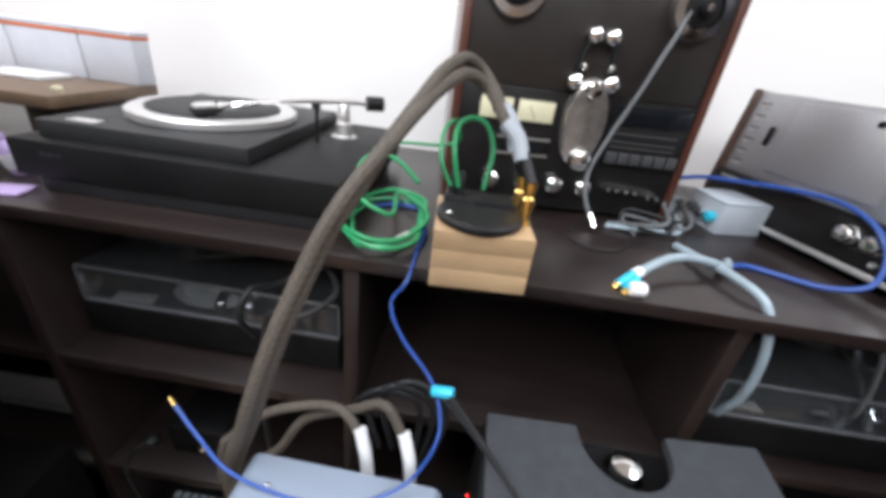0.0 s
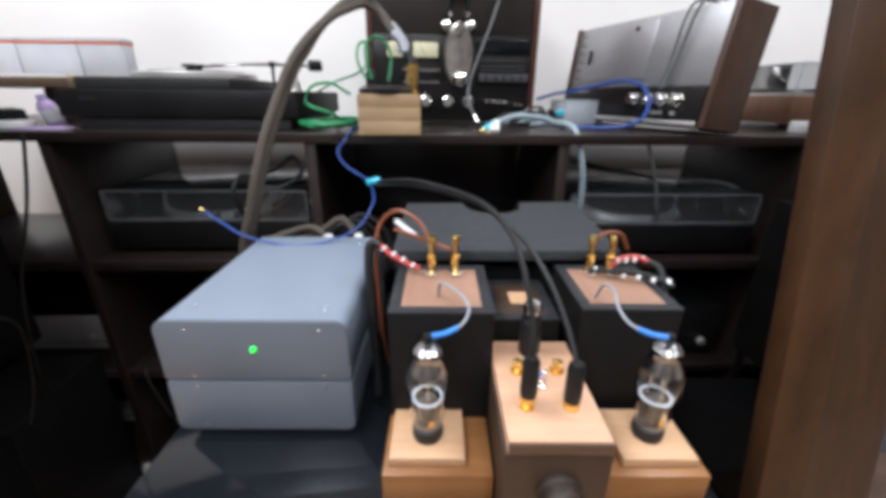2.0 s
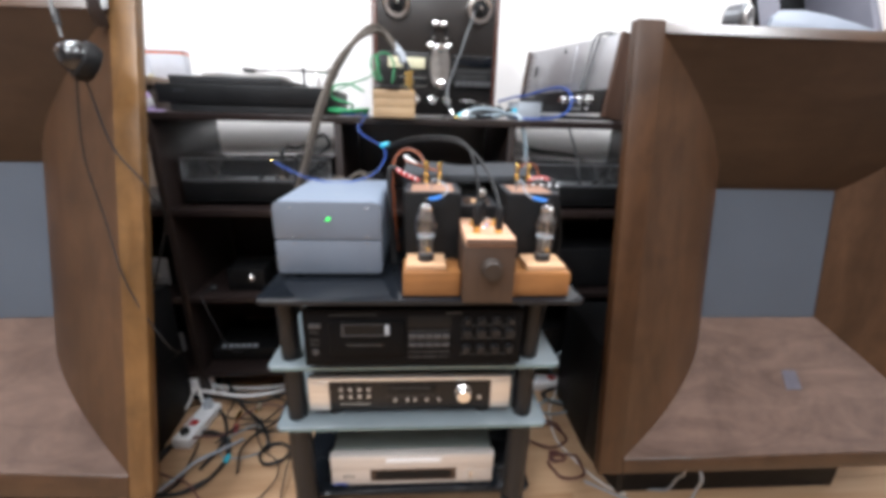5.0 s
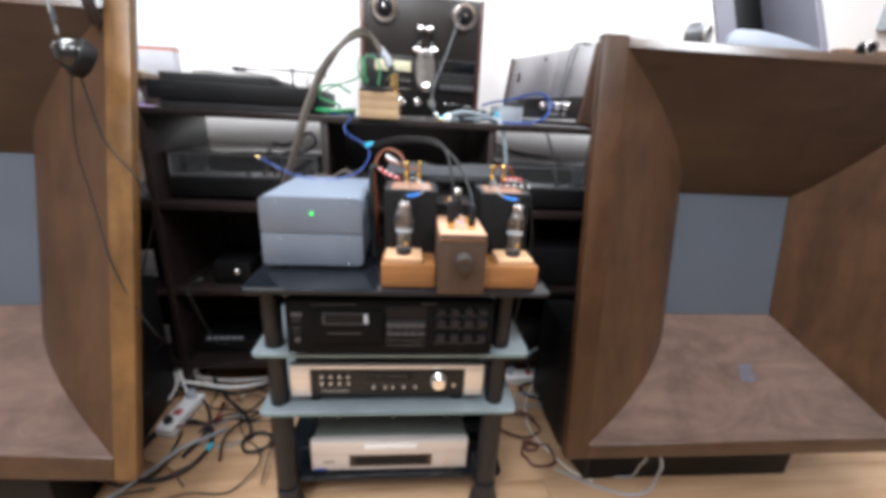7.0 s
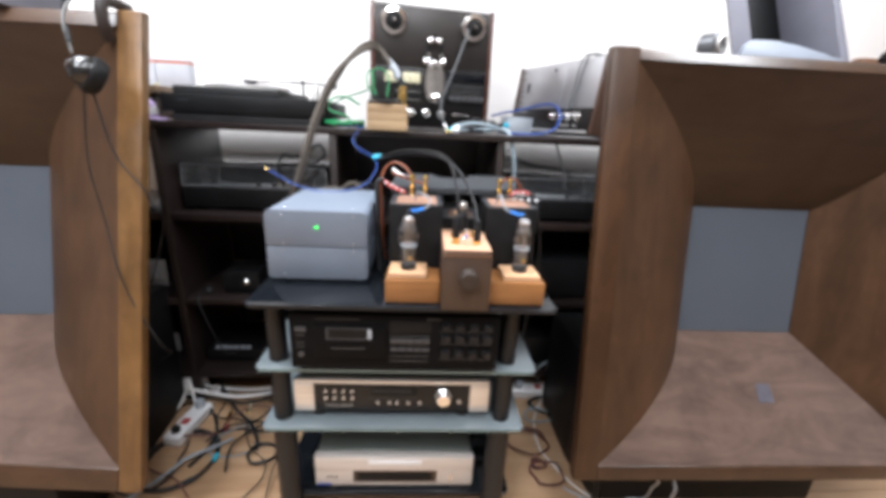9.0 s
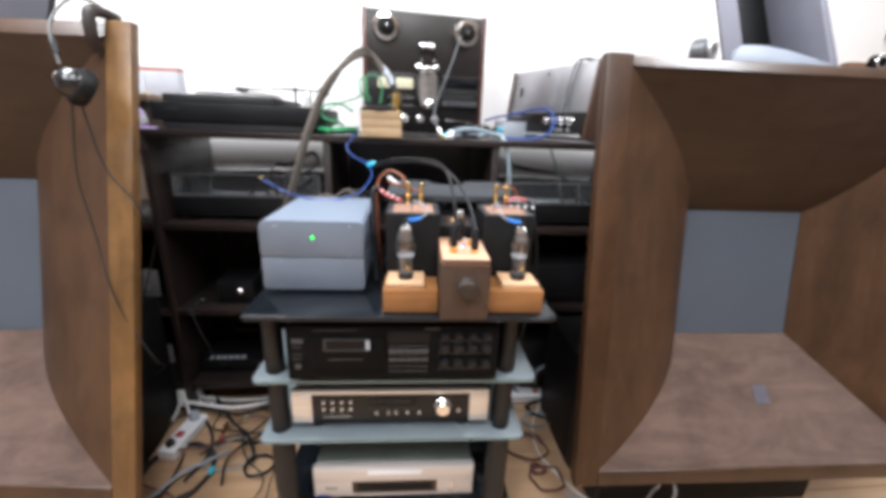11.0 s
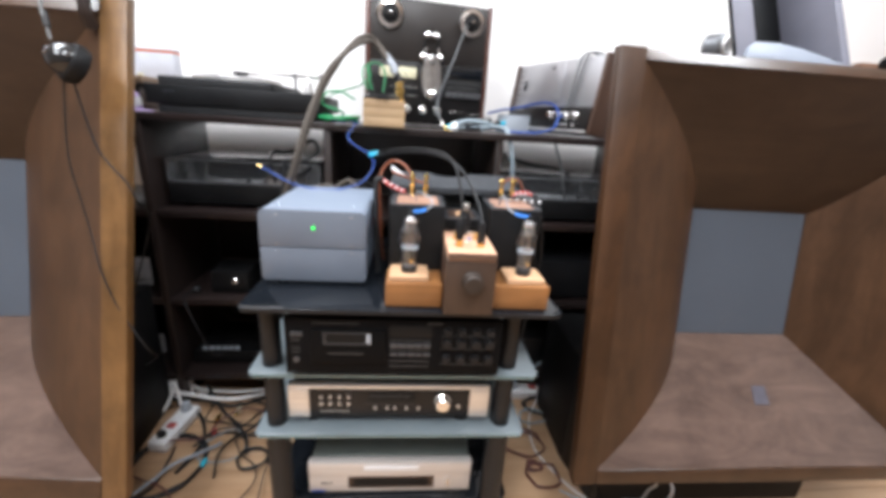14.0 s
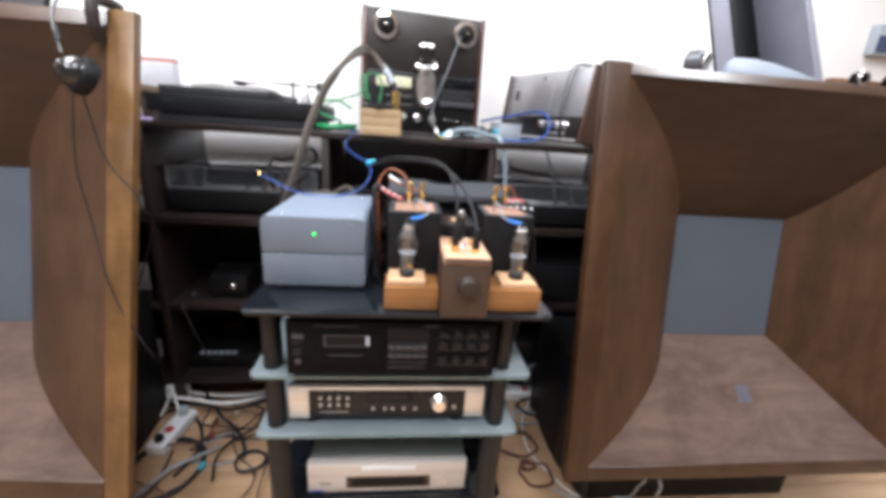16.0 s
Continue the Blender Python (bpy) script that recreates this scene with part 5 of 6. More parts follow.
# ---- on the horns ----
def grey_horn(base, x, y, z, label):
    """x: the left edge of the mouth. A flared horn leaning back, with a dark throat and a broad slanting wall."""
    t = thing("midrange_horn", (x + 0.13, y + 0.1, z), base, label, "loudspeaker", "grey midrange horns")
    h, d = 0.42, 0.14

    def put(name, bm, mat, label=""):
        for v in bm.verts:
            v.co.y += 0.5 * (v.co.z - z)
        return part(name, bm, mat, t, label)

    put("side_wall", prism([(x - 0.006, y), (x + 0.044, y), (x + 0.140, y + d), (x + 0.118, y + d)], (z, z + h), "z", 0.003), GREYWOOD, "matt grey horn wall")
    put("side_wall", prism([(x + 0.252, y), (x + 0.272, y), (x + 0.282, y + d), (x + 0.240, y + d)], (z, z + h), "z", 0.003), GREYWOOD, "broad slanting grey horn wall")
    put("roof_wall", box(x + 0.0445, x + 0.2515, y, y + d * 0.25, z + h - 0.04, z + h, 0.003), GREYWOOD, "matt grey horn wall")
    put("throat", box(x + 0.125, x + 0.275, y + d + 0.001, y + d + 0.03, z + 0.02, z + h, 0.002), BLACK, "dark throat")
    lip = [(x + 0.002, z), (x + 0.016, z + 0.026), (x + 0.040, z + 0.040), (x + 0.090, z + 0.041), (x + 0.140, z + 0.034), (x + 0.200, z + 0.019), (x + 0.266, z)]
    put("lip", prism(lip, (y - 0.012, y - 0.0005), "y", 0.003), plain("pale_grey_lip", (0.21, 0.235, 0.28), 0.5, vary=0.05), "pale grey lower lip")
    put("floor_wall", box(x + 0.142, x + 0.238, y + 0.002, y + d - 0.002, z, z + 0.02, 0.002), BLACK)
    return t


grey_horn(R, 0.737, 0.172, 1.1825, "matt grey midrange horn standing on the walnut horn")
grey_horn(H, -1.03, 0.235, 1.1985, "matt grey midrange horn beside hanging headphones")


def round_driver(x, y, z, label):
    t = thing("round_driver", (x, y, z), R, label, "driver", "round drivers")
    part("housing", lathe([(0.024, 0), (0.027, 0.004), (0.027, 0.032), (0.021, 0.038), (0, 0.038)], (x, y, z + 0.0275), (0.55, -0.85, 0), 40), plain("grey_cast_metal", (0.15, 0.155, 0.165), 0.4, 0.4), t, "grey round housing")
    part("ring", lathe([(0.015, 0), (0.021, 0.001), (0.021, 0.004), (0.019, 0.006), (0.015, 0.006), (0.015, 0)], (x + 0.0208, y - 0.0325, z + 0.0275), (0.55, -0.85, 0), 40), ALU, t, "bright metal ring")
    return t


round_driver(0.690, 0.225, 1.1825, "round grey driver with a bright ring on the walnut horn")


def headphones():
    t = thing("headphones", (-0.55, 0.14, 1.198), H, "black headphones with a chrome yoke hung over the horn's corner", "headphones")
    band = [(-0.566, 0.104, 1.104), (-0.578, 0.120, 1.165), (-0.583, 0.175, 1.214), (-0.580, 0.225, 1.235), (-0.560, 0.265, 1.222), (-0.550, 0.285, 1.16)]
    part("headband", hose(band, 0.0026), plain("dull_grey_metal", (0.10, 0.10, 0.10), 0.4, 0.3), t, "grey metal headband")
    part("hinge", rod((-0.569, 0.108, 1.122), (-0.575, 0.116, 1.148), 0.0052, seg=16, bevel=0.001), RUBBER, t, "black hinge")
    at, way = (-0.553, 0.100, 1.076), (-0.55, -0.62, 0.42)
    cup = part("ear_cup", lathe([(0.0, 0.022), (0.010, 0.021), (0.018, 0.016), (0.024, 0.008), (0.0275, 0.0), (0.0275, -0.004)], at, way, 32), plain("gloss_black", (0.008, 0.008, 0.009), 0.2, vary=0.1, coat=0.35, relief=0), t, "gloss black ear cup")
    # Added disc that stands in for a highlight on the gloss cup.
    part("highlight_disc", lathe([(0.008, 0.0216), (0.008, 0.0230), (0.0068, 0.0238), (0, 0.024)], at, way, 24), plain("dark_chrome", (0.30, 0.30, 0.31), 0.2, 1.0, vary=0.1, relief=0), cup, "small chrome disc added for the cup's highlight")
    part("cushion", lathe([(0.0275, -0.004), (0.033, -0.007), (0.035, -0.018), (0.031, -0.028), (0.018, -0.030), (0, -0.026)], at, way, 32), BLACK, t, "black foam cushion")
    # Dark brown strip bent over the top rail.
    part("strap", hose([(-0.551, 0.195, 1.140), (-0.548, 0.178, 1.168), (-0.546, 0.182, 1.2045), (-0.544, 0.215, 1.2115), (-0.542, 0.26, 1.2095)], 0.011), plain("dark_brown_matt", (0.020, 0.012, 0.010), 0.6, vary=0.15), t, "dark brown strip over the top rail")
    part("lead", hose([(-0.556, 0.112, 1.052), (-0.552, 0.116, 1.030), (-0.535, 0.114, 0.927), (-0.493, 0.109, 0.862), (-0.489, 0.118, 0.83), (-0.495, 0.16, 0.80), (-0.530, 0.22, 0.74), (-0.60, 0.27, 0.60), (-0.64, 0.28, 0.52)], 0.0018), BLACKCABLE, t, "thin grey lead")
    part("lead", hose([(-0.562, 0.112, 1.052), (-0.574, 0.118, 1.012), (-0.588, 0.118, 0.909), (-0.582, 0.116, 0.827), (-0.574, 0.110, 0.762), (-0.560, 0.092, 0.69), (-0.535, 0.078, 0.62), (-0.508, 0.072, 0.56), (-0.500, 0.090, 0.51), (-0.520, 0.150, 0.46), (-0.60, 0.24, 0.38)], 0.0015), BLACKCABLE, t, "thin grey lead")


headphones()


def lens_thing():
    t = thing("tweeter_baffle", (1.16, 0.17, 1.1842), R, "small brown wooden strip carrying two chrome-rimmed tweeters", "tweeter")
    part("board", box(1.05, 1.30, 0.1905, 0.215, 1.1844, 1.202, 0.003), BROWNBOX, t, "brown wooden board")
    for x in (1.105, 1.195):
        tw = part("tweeter", lathe([(0.016, 0), (0.017, 0.003), (0.016, 0.016), (0.012, 0.020), (0, 0.010)], (x, 0.190, 1.2015), (0, -1, 0), 28), BLACK, t, "black tweeter")
        part("rim", lathe([(0.012, 0), (0.017, 0.002), (0.016, 0.005), (0.011, 0.004), (0.012, 0)], (x, 0.1725, 1.2015), (0, -1, 0), 28), CHROME, tw, "chrome rim")
    t = thing("wall_screen", (2.57, 1.17, 1.50), S, "dark wall-hung panel with a bluish gloss", "screen")
    part("panel", box(2.35, 2.80, 1.155, 1.198, 1.505, 1.640, 0.004), GREYPL, t)
    part("glass_pane", box(2.36, 2.79, 1.151, 1.1546, 1.515, 1.590, 0.001), plain("blue_gloss", (0.055, 0.075, 0.14), 0.2, vary=0.1), t, "blue glossy pane")


lens_thing()


# ---- cables ----
def cable(name, base, runs, label, category="cable", group=""):
    """runs: (part name, points, radius, material, label)."""
    first = Vector(runs[0][1][0])
    t = thing(name, first, base, label, category, group)
    for n, pts, r, mat, lab in runs:
        part(n, hose(pts, r, 10, 8), mat, t, lab)
    return t


def sleeve(p, q, r, mat, parent, name="sleeve", label="", base=None):
    return part(name, rod(p, q, r, seg=16, bevel=0.0012), mat, parent, label)


# thick braided speaker pair, over the recorder's corner and down behind the supply
for dx, dy, dz, end in ((0.0, 0.0, 0.0, (0.039, 0.551, 1.112)), (0.006, -0.020, -0.016, (0.045, 0.526, 1.112))):
    top = [(0.002 + dx, 0.585 + dy, 1.188 + dz), (-0.024 + dx, 0.606 + dy, 1.222 + dz), (-0.050 + dx * 0.5, 0.588 + dy, 1.236 + dz), (-0.074, 0.545 + dy, 1.221 + dz), (-0.094 - dx * 0.3, 0.488 + dy, 1.193 + dz * 0.6), (-0.115 - dx * 0.3, 0.447 + dy, 1.162 + dz * 0.3), (-0.133 - dx, 0.416 + dy * 0.8, 1.128), (-0.151 - dx, 0.396 + dy * 0.7, 1.097), (-0.167 - dx, 0.382 + dy * 0.6, 1.061), (-0.191 - dx, 0.356 + dy * 0.5, 0.997), (-0.211 - dx, 0.342 + dy * 0.5, 0.932), (-0.229 - dx, 0.344 + dy * 0.5, 0.876), (-0.250 - dx, 0.352 + dy * 0.5, 0.82), (-0.272 - dx, 0.362, 0.74), (-0.290, 0.378, 0.64), (-0.290, 0.41, 0.54), (-0.27, 0.45, 0.35), (-0.25, 0.44, 0.05), (-0.20, 0.42, 0.012)]
    c = cable("speaker_cable", H, [("lead", top, 0.0074, BROWNBRAID, "brown braided sleeve")], "thick brown braided speaker cable arching over the shelf", "cable", "brown speaker cables")
    part("tail", hose([top[0], Vector(top[0]).lerp(Vector(end), 0.3) + Vector((0.004, 0, 0.004)), Vector(end)], 0.0075), SATIN, c)
    part("sleeve", hose([top[0], Vector(top[0]).lerp(Vector(end), 0.3) + Vector((0.004, 0, 0.004)), Vector(top[0]).lerp(Vector(end), 0.62)], 0.0098), GREYSLEEVE, c, "pale grey shrink sleeve")

# short brown loops behind the supply
for off in (0.0, 0.055):
    c = cable("speaker_cable", H, [("lead", [(-0.315 + off * 1.4, 0.42, 0.735), (-0.26 + off, 0.43, 0.785), (-0.20 + off, 0.43, 0.810), (-0.155 + off, 0.42, 0.820 + off * 0.3), (-0.125 + off, 0.40, 0.797), (-0.115 + off, 0.385, 0.775)], 0.0065, BROWNBRAID, "brown braided sleeve")], "short brown braided lead plugged in behind the supply", "cable", "brown speaker cables")
    part("sleeve", hose([(-0.127 + off, 0.402, 0.812), (-0.117 + off, 0.388, 0.783), (-0.112 + off, 0.380, 0.752)], 0.0082), WHITE, c, "white shrink sleeve")
    part("plug", hose([(-0.112 + off, 0.380, 0.751), (-0.110 + off, 0.377, 0.735), (-0.110 + off, 0.375, 0.72)], 0.0078), SATIN, c)
    part("drop", hose([(-0.315 + off * 1.4, 0.42, 0.735), (-0.325 + off, 0.42, 0.69), (-0.33 + off, 0.43, 0.60), (-0.30 + off, 0.45, 0.4), (-0.28 + off, 0.46, 0.012)], 0.0065), BROWNBRAID, c)
# grey loops of mains lead behind it
for k in range(3):
    cable("mains_lead", H, [("lead", [(-0.13 + k * 0.02, 0.46, 0.70), (-0.15 + k * 0.02, 0.47, 0.77 + 0.01 * k), (-0.11 + k * 0.02, 0.47, 0.81 + 0.01 * k), (-0.06 + k * 0.02, 0.47, 0.79), (-0.055 + k * 0.015, 0.46, 0.715), (-0.08, 0.45, 0.55), (-0.09, 0.46, 0.3), (-0.10 - k * 0.03, 0.47, 0.012)], 0.0045, BLACKCABLE, "")], "looped black mains lead behind the supply", "cable", "black mains leads")

# thin blue wire from the block to the bay
c = cable("signal_cable", H, [("wire", [(-0.085, 0.56, 0.9895), (-0.087, 0.512, 0.9895), (-0.092, 0.488, 0.978), (-0.107, 0.475, 0.955), (-0.088, 0.438, 0.935), (-0.050, 0.395, 0.918), (-0.037, 0.370, 0.905), (-0.036, 0.340, 0.885), (-0.062, 0.315, 0.852), (-0.109, 0.300, 0.835), (-0.160, 0.300, 0.8305), (-0.203, 0.305, 0.8350), (-0.245, 0.315, 0.845), (-0.280, 0.335, 0.859), (-0.318, 0.360, 0.873)], 0.0018, BLUE, "blue sleeve")], "thin blue signal wire hanging from the shelf", "cable")
part("tip", rod((-0.318, 0.360, 0.873), (-0.326, 0.365, 0.8775), 0.0023), GOLD, c, "gold tip")

# black twin lead with an aqua tip, plugged into the volume box
left = [(-0.069, 0.372, 0.916), (-0.060, 0.362, 0.919), (-0.020, 0.292, 0.936), (0.014, 0.230, 0.947), (0.059, 0.146, 0.954), (0.087, 0.088, 0.955), (0.103, 0.045, 0.949), (0.114, 0.010, 0.934), (0.122, -0.014, 0.902), (0.126, -0.028, 0.870), (0.125, -0.034, 0.846)]
right = [(-0.069, 0.368, 0.912), (-0.058, 0.356, 0.914), (-0.014, 0.288, 0.930), (0.022, 0.225, 0.940), (0.068, 0.145, 0.947), (0.100, 0.090, 0.944), (0.127, 0.050, 0.928), (0.147, 0.016, 0.900), (0.160, -0.012, 0.868), (0.166, -0.034, 0.840)]
c = cable("signal_cable", R, [("lead", left, 0.0028, BLACKCABLE, ""), ("lead", right, 0.0028, BLACKCABLE, "")], "black twin signal lead plugged into the valve amplifier", "cable")
part("tip", hose([(-0.082, 0.374, 0.914), (-0.074, 0.372, 0.917), (-0.060, 0.370, 0.920)], 0.0062), AQUA, c, "aqua shrink tip")
for x, z in ((0.125, 0.846), (0.165, 0.840)):
    p = part("plug", lathe([(0.0072, 0), (0.0078, 0.004), (0.0078, 0.036), (0.0055, 0.041), (0, 0.041)], (x, -0.036, z - 0.036), seg=18), SATIN, c, "black phono plug")
    part("collar", rod((x, -0.036, z - 0.0415), (x, -0.036, z - 0.0362), 0.0070), GOLD, p, "gold collar")

# leads to the valve caps
for x, sx in ((0.034, 1), (0.262, -1)):
    c = cable("cap_lead", R, [("wire", [(x + 0.010 * sx - (0.038 if sx < 0 else 0), 0.062, 0.8570), (x + 0.012 * sx - (0.034 if sx < 0 else 0), 0.050, 0.878), (x + 0.028 * sx - (0.012 if sx < 0 else 0), 0.038, 0.876), (x + 0.040 * sx, 0.025, 0.866), (x + 0.034 * sx, 0.008, 0.857), (x + 0.018 * sx, -0.002, 0.8515)], 0.0016, GREYSLEEVE, "pale grey wire")], "short grey lead with a blue end to a valve cap", "cable", "valve cap leads")
    part("boot", hose([(x + 0.028 * sx, 0.003, 0.8548), (x + 0.017 * sx, -0.002, 0.852), (x + 0.004 * sx, -0.006, 0.8515)], 0.0027), BLUECAP, c, "bright blue boot")

# leads on the transformer posts
c = cable("speaker_lead", moved(R, 0.008, -0.010, 0.003), [("wire", [(0.026, 0.136, 0.894), (0.010, 0.150, 0.915), (-0.016, 0.168, 0.922), (-0.038, 0.170, 0.905), (-0.045, 0.160, 0.872), (-0.043, 0.150, 0.82), (-0.040, 0.150, 0.76), (-0.035, 0.170, 0.69)], 0.0027, RUST, "rust red wire"), ("wire", [(0.050, 0.138, 0.882), (0.028, 0.150, 0.886), (0.0, 0.158, 0.894), (-0.020, 0.162, 0.900)], 0.0027, RUST, "rust red wire"), ("braid", [(0.012, 0.125, 0.863), (-0.002, 0.132, 0.866), (-0.022, 0.142, 0.873), (-0.036, 0.150, 0.882)], 0.0036, RED, "red printed sleeve"), ("tail", [(-0.036, 0.150, 0.882), (-0.046, 0.155, 0.884), (-0.052, 0.150, 0.872), (-0.050, 0.140, 0.80), (-0.046, 0.130, 0.72), (-0.044, 0.12, 0.678)], 0.0055, BLACKCABLE, ""), ("sleeve", [(-0.020, 0.172, 0.908), (-0.008, 0.168, 0.900), (0.006, 0.160, 0.892)], 0.0036, WHITE, "white sleeve")], "rust and red speaker leads on gold posts", "cable", "transformer leads")
for k in range(4):
    p = Vector((0.006, 0.128, 0.8645)).lerp(Vector((-0.030, 0.146, 0.879)), k / 3)
    part("print_band", rod(p, p + Vector((-0.0022, 0.0011, 0.0008)), 0.0039, seg=12), WHITE, c)
c = cable("speaker_lead", R, [("wire", [(0.232, 0.142, 0.886), (0.246, 0.150, 0.896), (0.258, 0.154, 0.900), (0.276, 0.156, 0.896), (0.288, 0.158, 0.876)], 0.0026, RUST, "rust red wire"), ("braid", [(0.256, 0.128, 0.866), (0.272, 0.138, 0.871), (0.292, 0.140, 0.872), (0.306, 0.134, 0.868)], 0.0036, RED, "red printed sleeve"), ("tail", [(0.306, 0.134, 0.868), (0.314, 0.120, 0.863), (0.316, 0.100, 0.83), (0.330, 0.110, 0.78), (0.345, 0.14, 0.69), (0.350, 0.20, 0.50), (0.345, 0.25, 0.3)], 0.0045, BLACKCABLE, ""), ("braid", [(0.226, 0.122, 0.863), (0.246, 0.112, 0.865), (0.268, 0.106, 0.866), (0.292, 0.098, 0.865), (0.312, 0.086, 0.858)], 0.0033, BLACKCABLE, "speckled grey braid")], "red and speckled speaker leads on gold posts", "cable", "transformer leads")
for k in range(6):
    p = Vector((0.232, 0.120, 0.8635)).lerp(Vector((0.306, 0.091, 0.8615)), k / 5)
    part("white_band", rod(p, p + Vector((0.004, -0.0016, 0)), 0.0042, seg=12), WHITE, c)
for k in range(4):
    p = Vector((0.265, 0.134, 0.8695)).lerp(Vector((0.298, 0.138, 0.8705)), k / 3)
    part("print_band", rod(p, p + Vector((0.0022, 0.0004, 0)), 0.0039, seg=12), WHITE, c)

# green cable coil beside the block
def coil(cx, cy, rx, ry, turns, z0, seed, rise=0.004, loose=0.16):
    g = random.Random(seed)
    pts = []
    for k in range(int(turns * 9)):
        a = 2 * math.pi * k / 9
        f = 1 + g.uniform(-loose, loose)
        pts.append((cx + rx * f * math.cos(a) + g.uniform(-0.006, 0.006), cy + ry * f * math.sin(a), z0 + rise * k / 9 + g.uniform(0, 0.004)))
    return pts


c = cable("green_cable", H, [("wire", coil(-0.142, 0.64, 0.056, 0.11, 3.4, 0.9915, 3) + [(-0.13, 0.60, 1.02), (-0.19, 0.63, 1.04), (-0.185, 0.69, 1.075), (-0.14, 0.68, 1.082), (-0.095, 0.64, 1.06)], 0.0036, GREEN, "bright green sleeve")], "coiled bright green cable beside the pine block", "cable")
part("plug", rod((-0.115, 0.572, 0.995), (-0.100, 0.585, 0.999), 0.0055), ALU, c, "bare metal plug")
cable("green_cable", H, [("wire", [(-0.040, 0.558, 1.088), (-0.050, 0.565, 1.13), (-0.048, 0.59, 1.158), (-0.030, 0.600, 1.168), (-0.010, 0.596, 1.160), (0.0, 0.585, 1.130), (-0.006, 0.57, 1.084)], 0.0032, GREEN, "dark green sleeve"), ("wire", [(-0.050, 0.558, 1.088), (-0.066, 0.565, 1.12), (-0.066, 0.59, 1.15), (-0.052, 0.61, 1.16), (-0.045, 0.63, 1.13), (-0.080, 0.70, 1.105), (-0.14, 0.76, 1.088), (-0.20, 0.80, 1.060)], 0.0026, GREEN, "dark green sleeve")], "dark green leads looping from the terminal block", "cable")
# blue cable lying behind
cable("blue_cable", H, [("wire", [(-0.17, 0.70, 0.990), (-0.13, 0.72, 0.990), (-0.09, 0.70, 0.990), (-0.08, 0.62, 0.990), (-0.085, 0.56, 0.9895)], 0.0036, BLUE, "")], "blue cable lying flat on the shelf", "cable")

# grey cable with aqua plugs over the shelf's edge
c = cable("signal_cable", moved(H, 0.004, 0.014), [("lead", [(0.212, 0.524, 1.004), (0.239, 0.538, 1.014), (0.270, 0.555, 1.018), (0.305, 0.568, 1.016), (0.340, 0.572, 1.010), (0.375, 0.585, 0.998), (0.40, 0.62, 0.993)], 0.0065, GREYCABLE, "blue-grey cable"), ("drop", [(0.335, 0.66, 0.993), (0.345, 0.60, 1.000), (0.358, 0.545, 1.005), (0.374, 0.498, 0.996), (0.387, 0.482, 0.955), (0.398, 0.478, 0.900), (0.405, 0.485, 0.84), (0.41, 0.51, 0.78), (0.42, 0.53, 0.735)], 0.0062, GREYCABLE, "blue-grey cable")], "blue-grey signal cable with aqua plugs over the shelf edge", "cable")
for k, (p, q) in enumerate((((0.205, 0.522, 1.003), (0.182, 0.508, 0.993)), ((0.208, 0.514, 1.002), (0.190, 0.498, 0.991)))):
    pl = part("plug", rod(p, q, 0.0058, seg=16, bevel=0.001), AQUA, c, "aqua phono plug")
    d = (Vector(q) - Vector(p)).normalized()
    part("tip", rod(Vector(q), Vector(q) + d * 0.010, 0.0042, seg=14), GOLD, pl, "gold tip")
part("collar", rod((0.205, 0.520, 1.003), (0.215, 0.526, 1.006), 0.0078, seg=16), WHITE, c, "white collar")
solo("plug_cap", lathe([(0.0085, 0), (0.0095, 0.002), (0.0095, 0.018), (0.008, 0.020), (0, 0.020)], (0.196, 0.508, Z + 0.0095), (1, 0.05, 0), 20), WHITE, (0.206, 0.508, Z), H, "small white plug cap on the shelf edge", "cap")

# blue cable looping before the upright recorder
cable("blue_cable", H, [("wire", [(0.42, 0.90, 1.05), (0.47, 0.88, 1.066), (0.51, 0.84, 1.075), (0.545, 0.77, 1.088), (0.570, 0.69, 1.096), (0.580, 0.63, 1.085), (0.578, 0.585, 1.055), (0.556, 0.560, 1.016), (0.518, 0.575, 0.996), (0.473, 0.61, 0.991), (0.43, 0.63, 0.991), (0.37, 0.60, 0.997)], 0.0042, BLUE, "bright blue sleeve")], "bright blue cable looping in front of the upright recorder", "cable")
# tangle beside the recorder
for k, (mat, rad) in enumerate(((BLACKCABLE, 0.003), (GREYCABLE, 0.004), (DULLEAD, 0.0028), (BLACKCABLE, 0.0035), (BLACKCABLE, 0.003), (DULLEAD, 0.0035))):
    g = random.Random(20 + k)
    pts = [(0.25 + g.uniform(-0.02, 0.03), 0.66 + g.uniform(0, 0.06), 0.990), (0.30 + g.uniform(-0.02, 0.02), 0.68 + g.uniform(-0.05, 0.05), 0.991 + 0.006 * k), (0.36, 0.70 + g.uniform(-0.05, 0.06), 0.997 + 0.006 * k), (0.41, 0.76 + g.uniform(-0.04, 0.06), 1.00 + 0.006 * k), (0.445, 0.81 + 0.01 * (k % 3), 1.012)]
    cable("patch_lead", REC, [("lead", pts, rad, mat, "")], "short loose patch lead tangled beside the tape recorder", "cable", "loose patch leads")
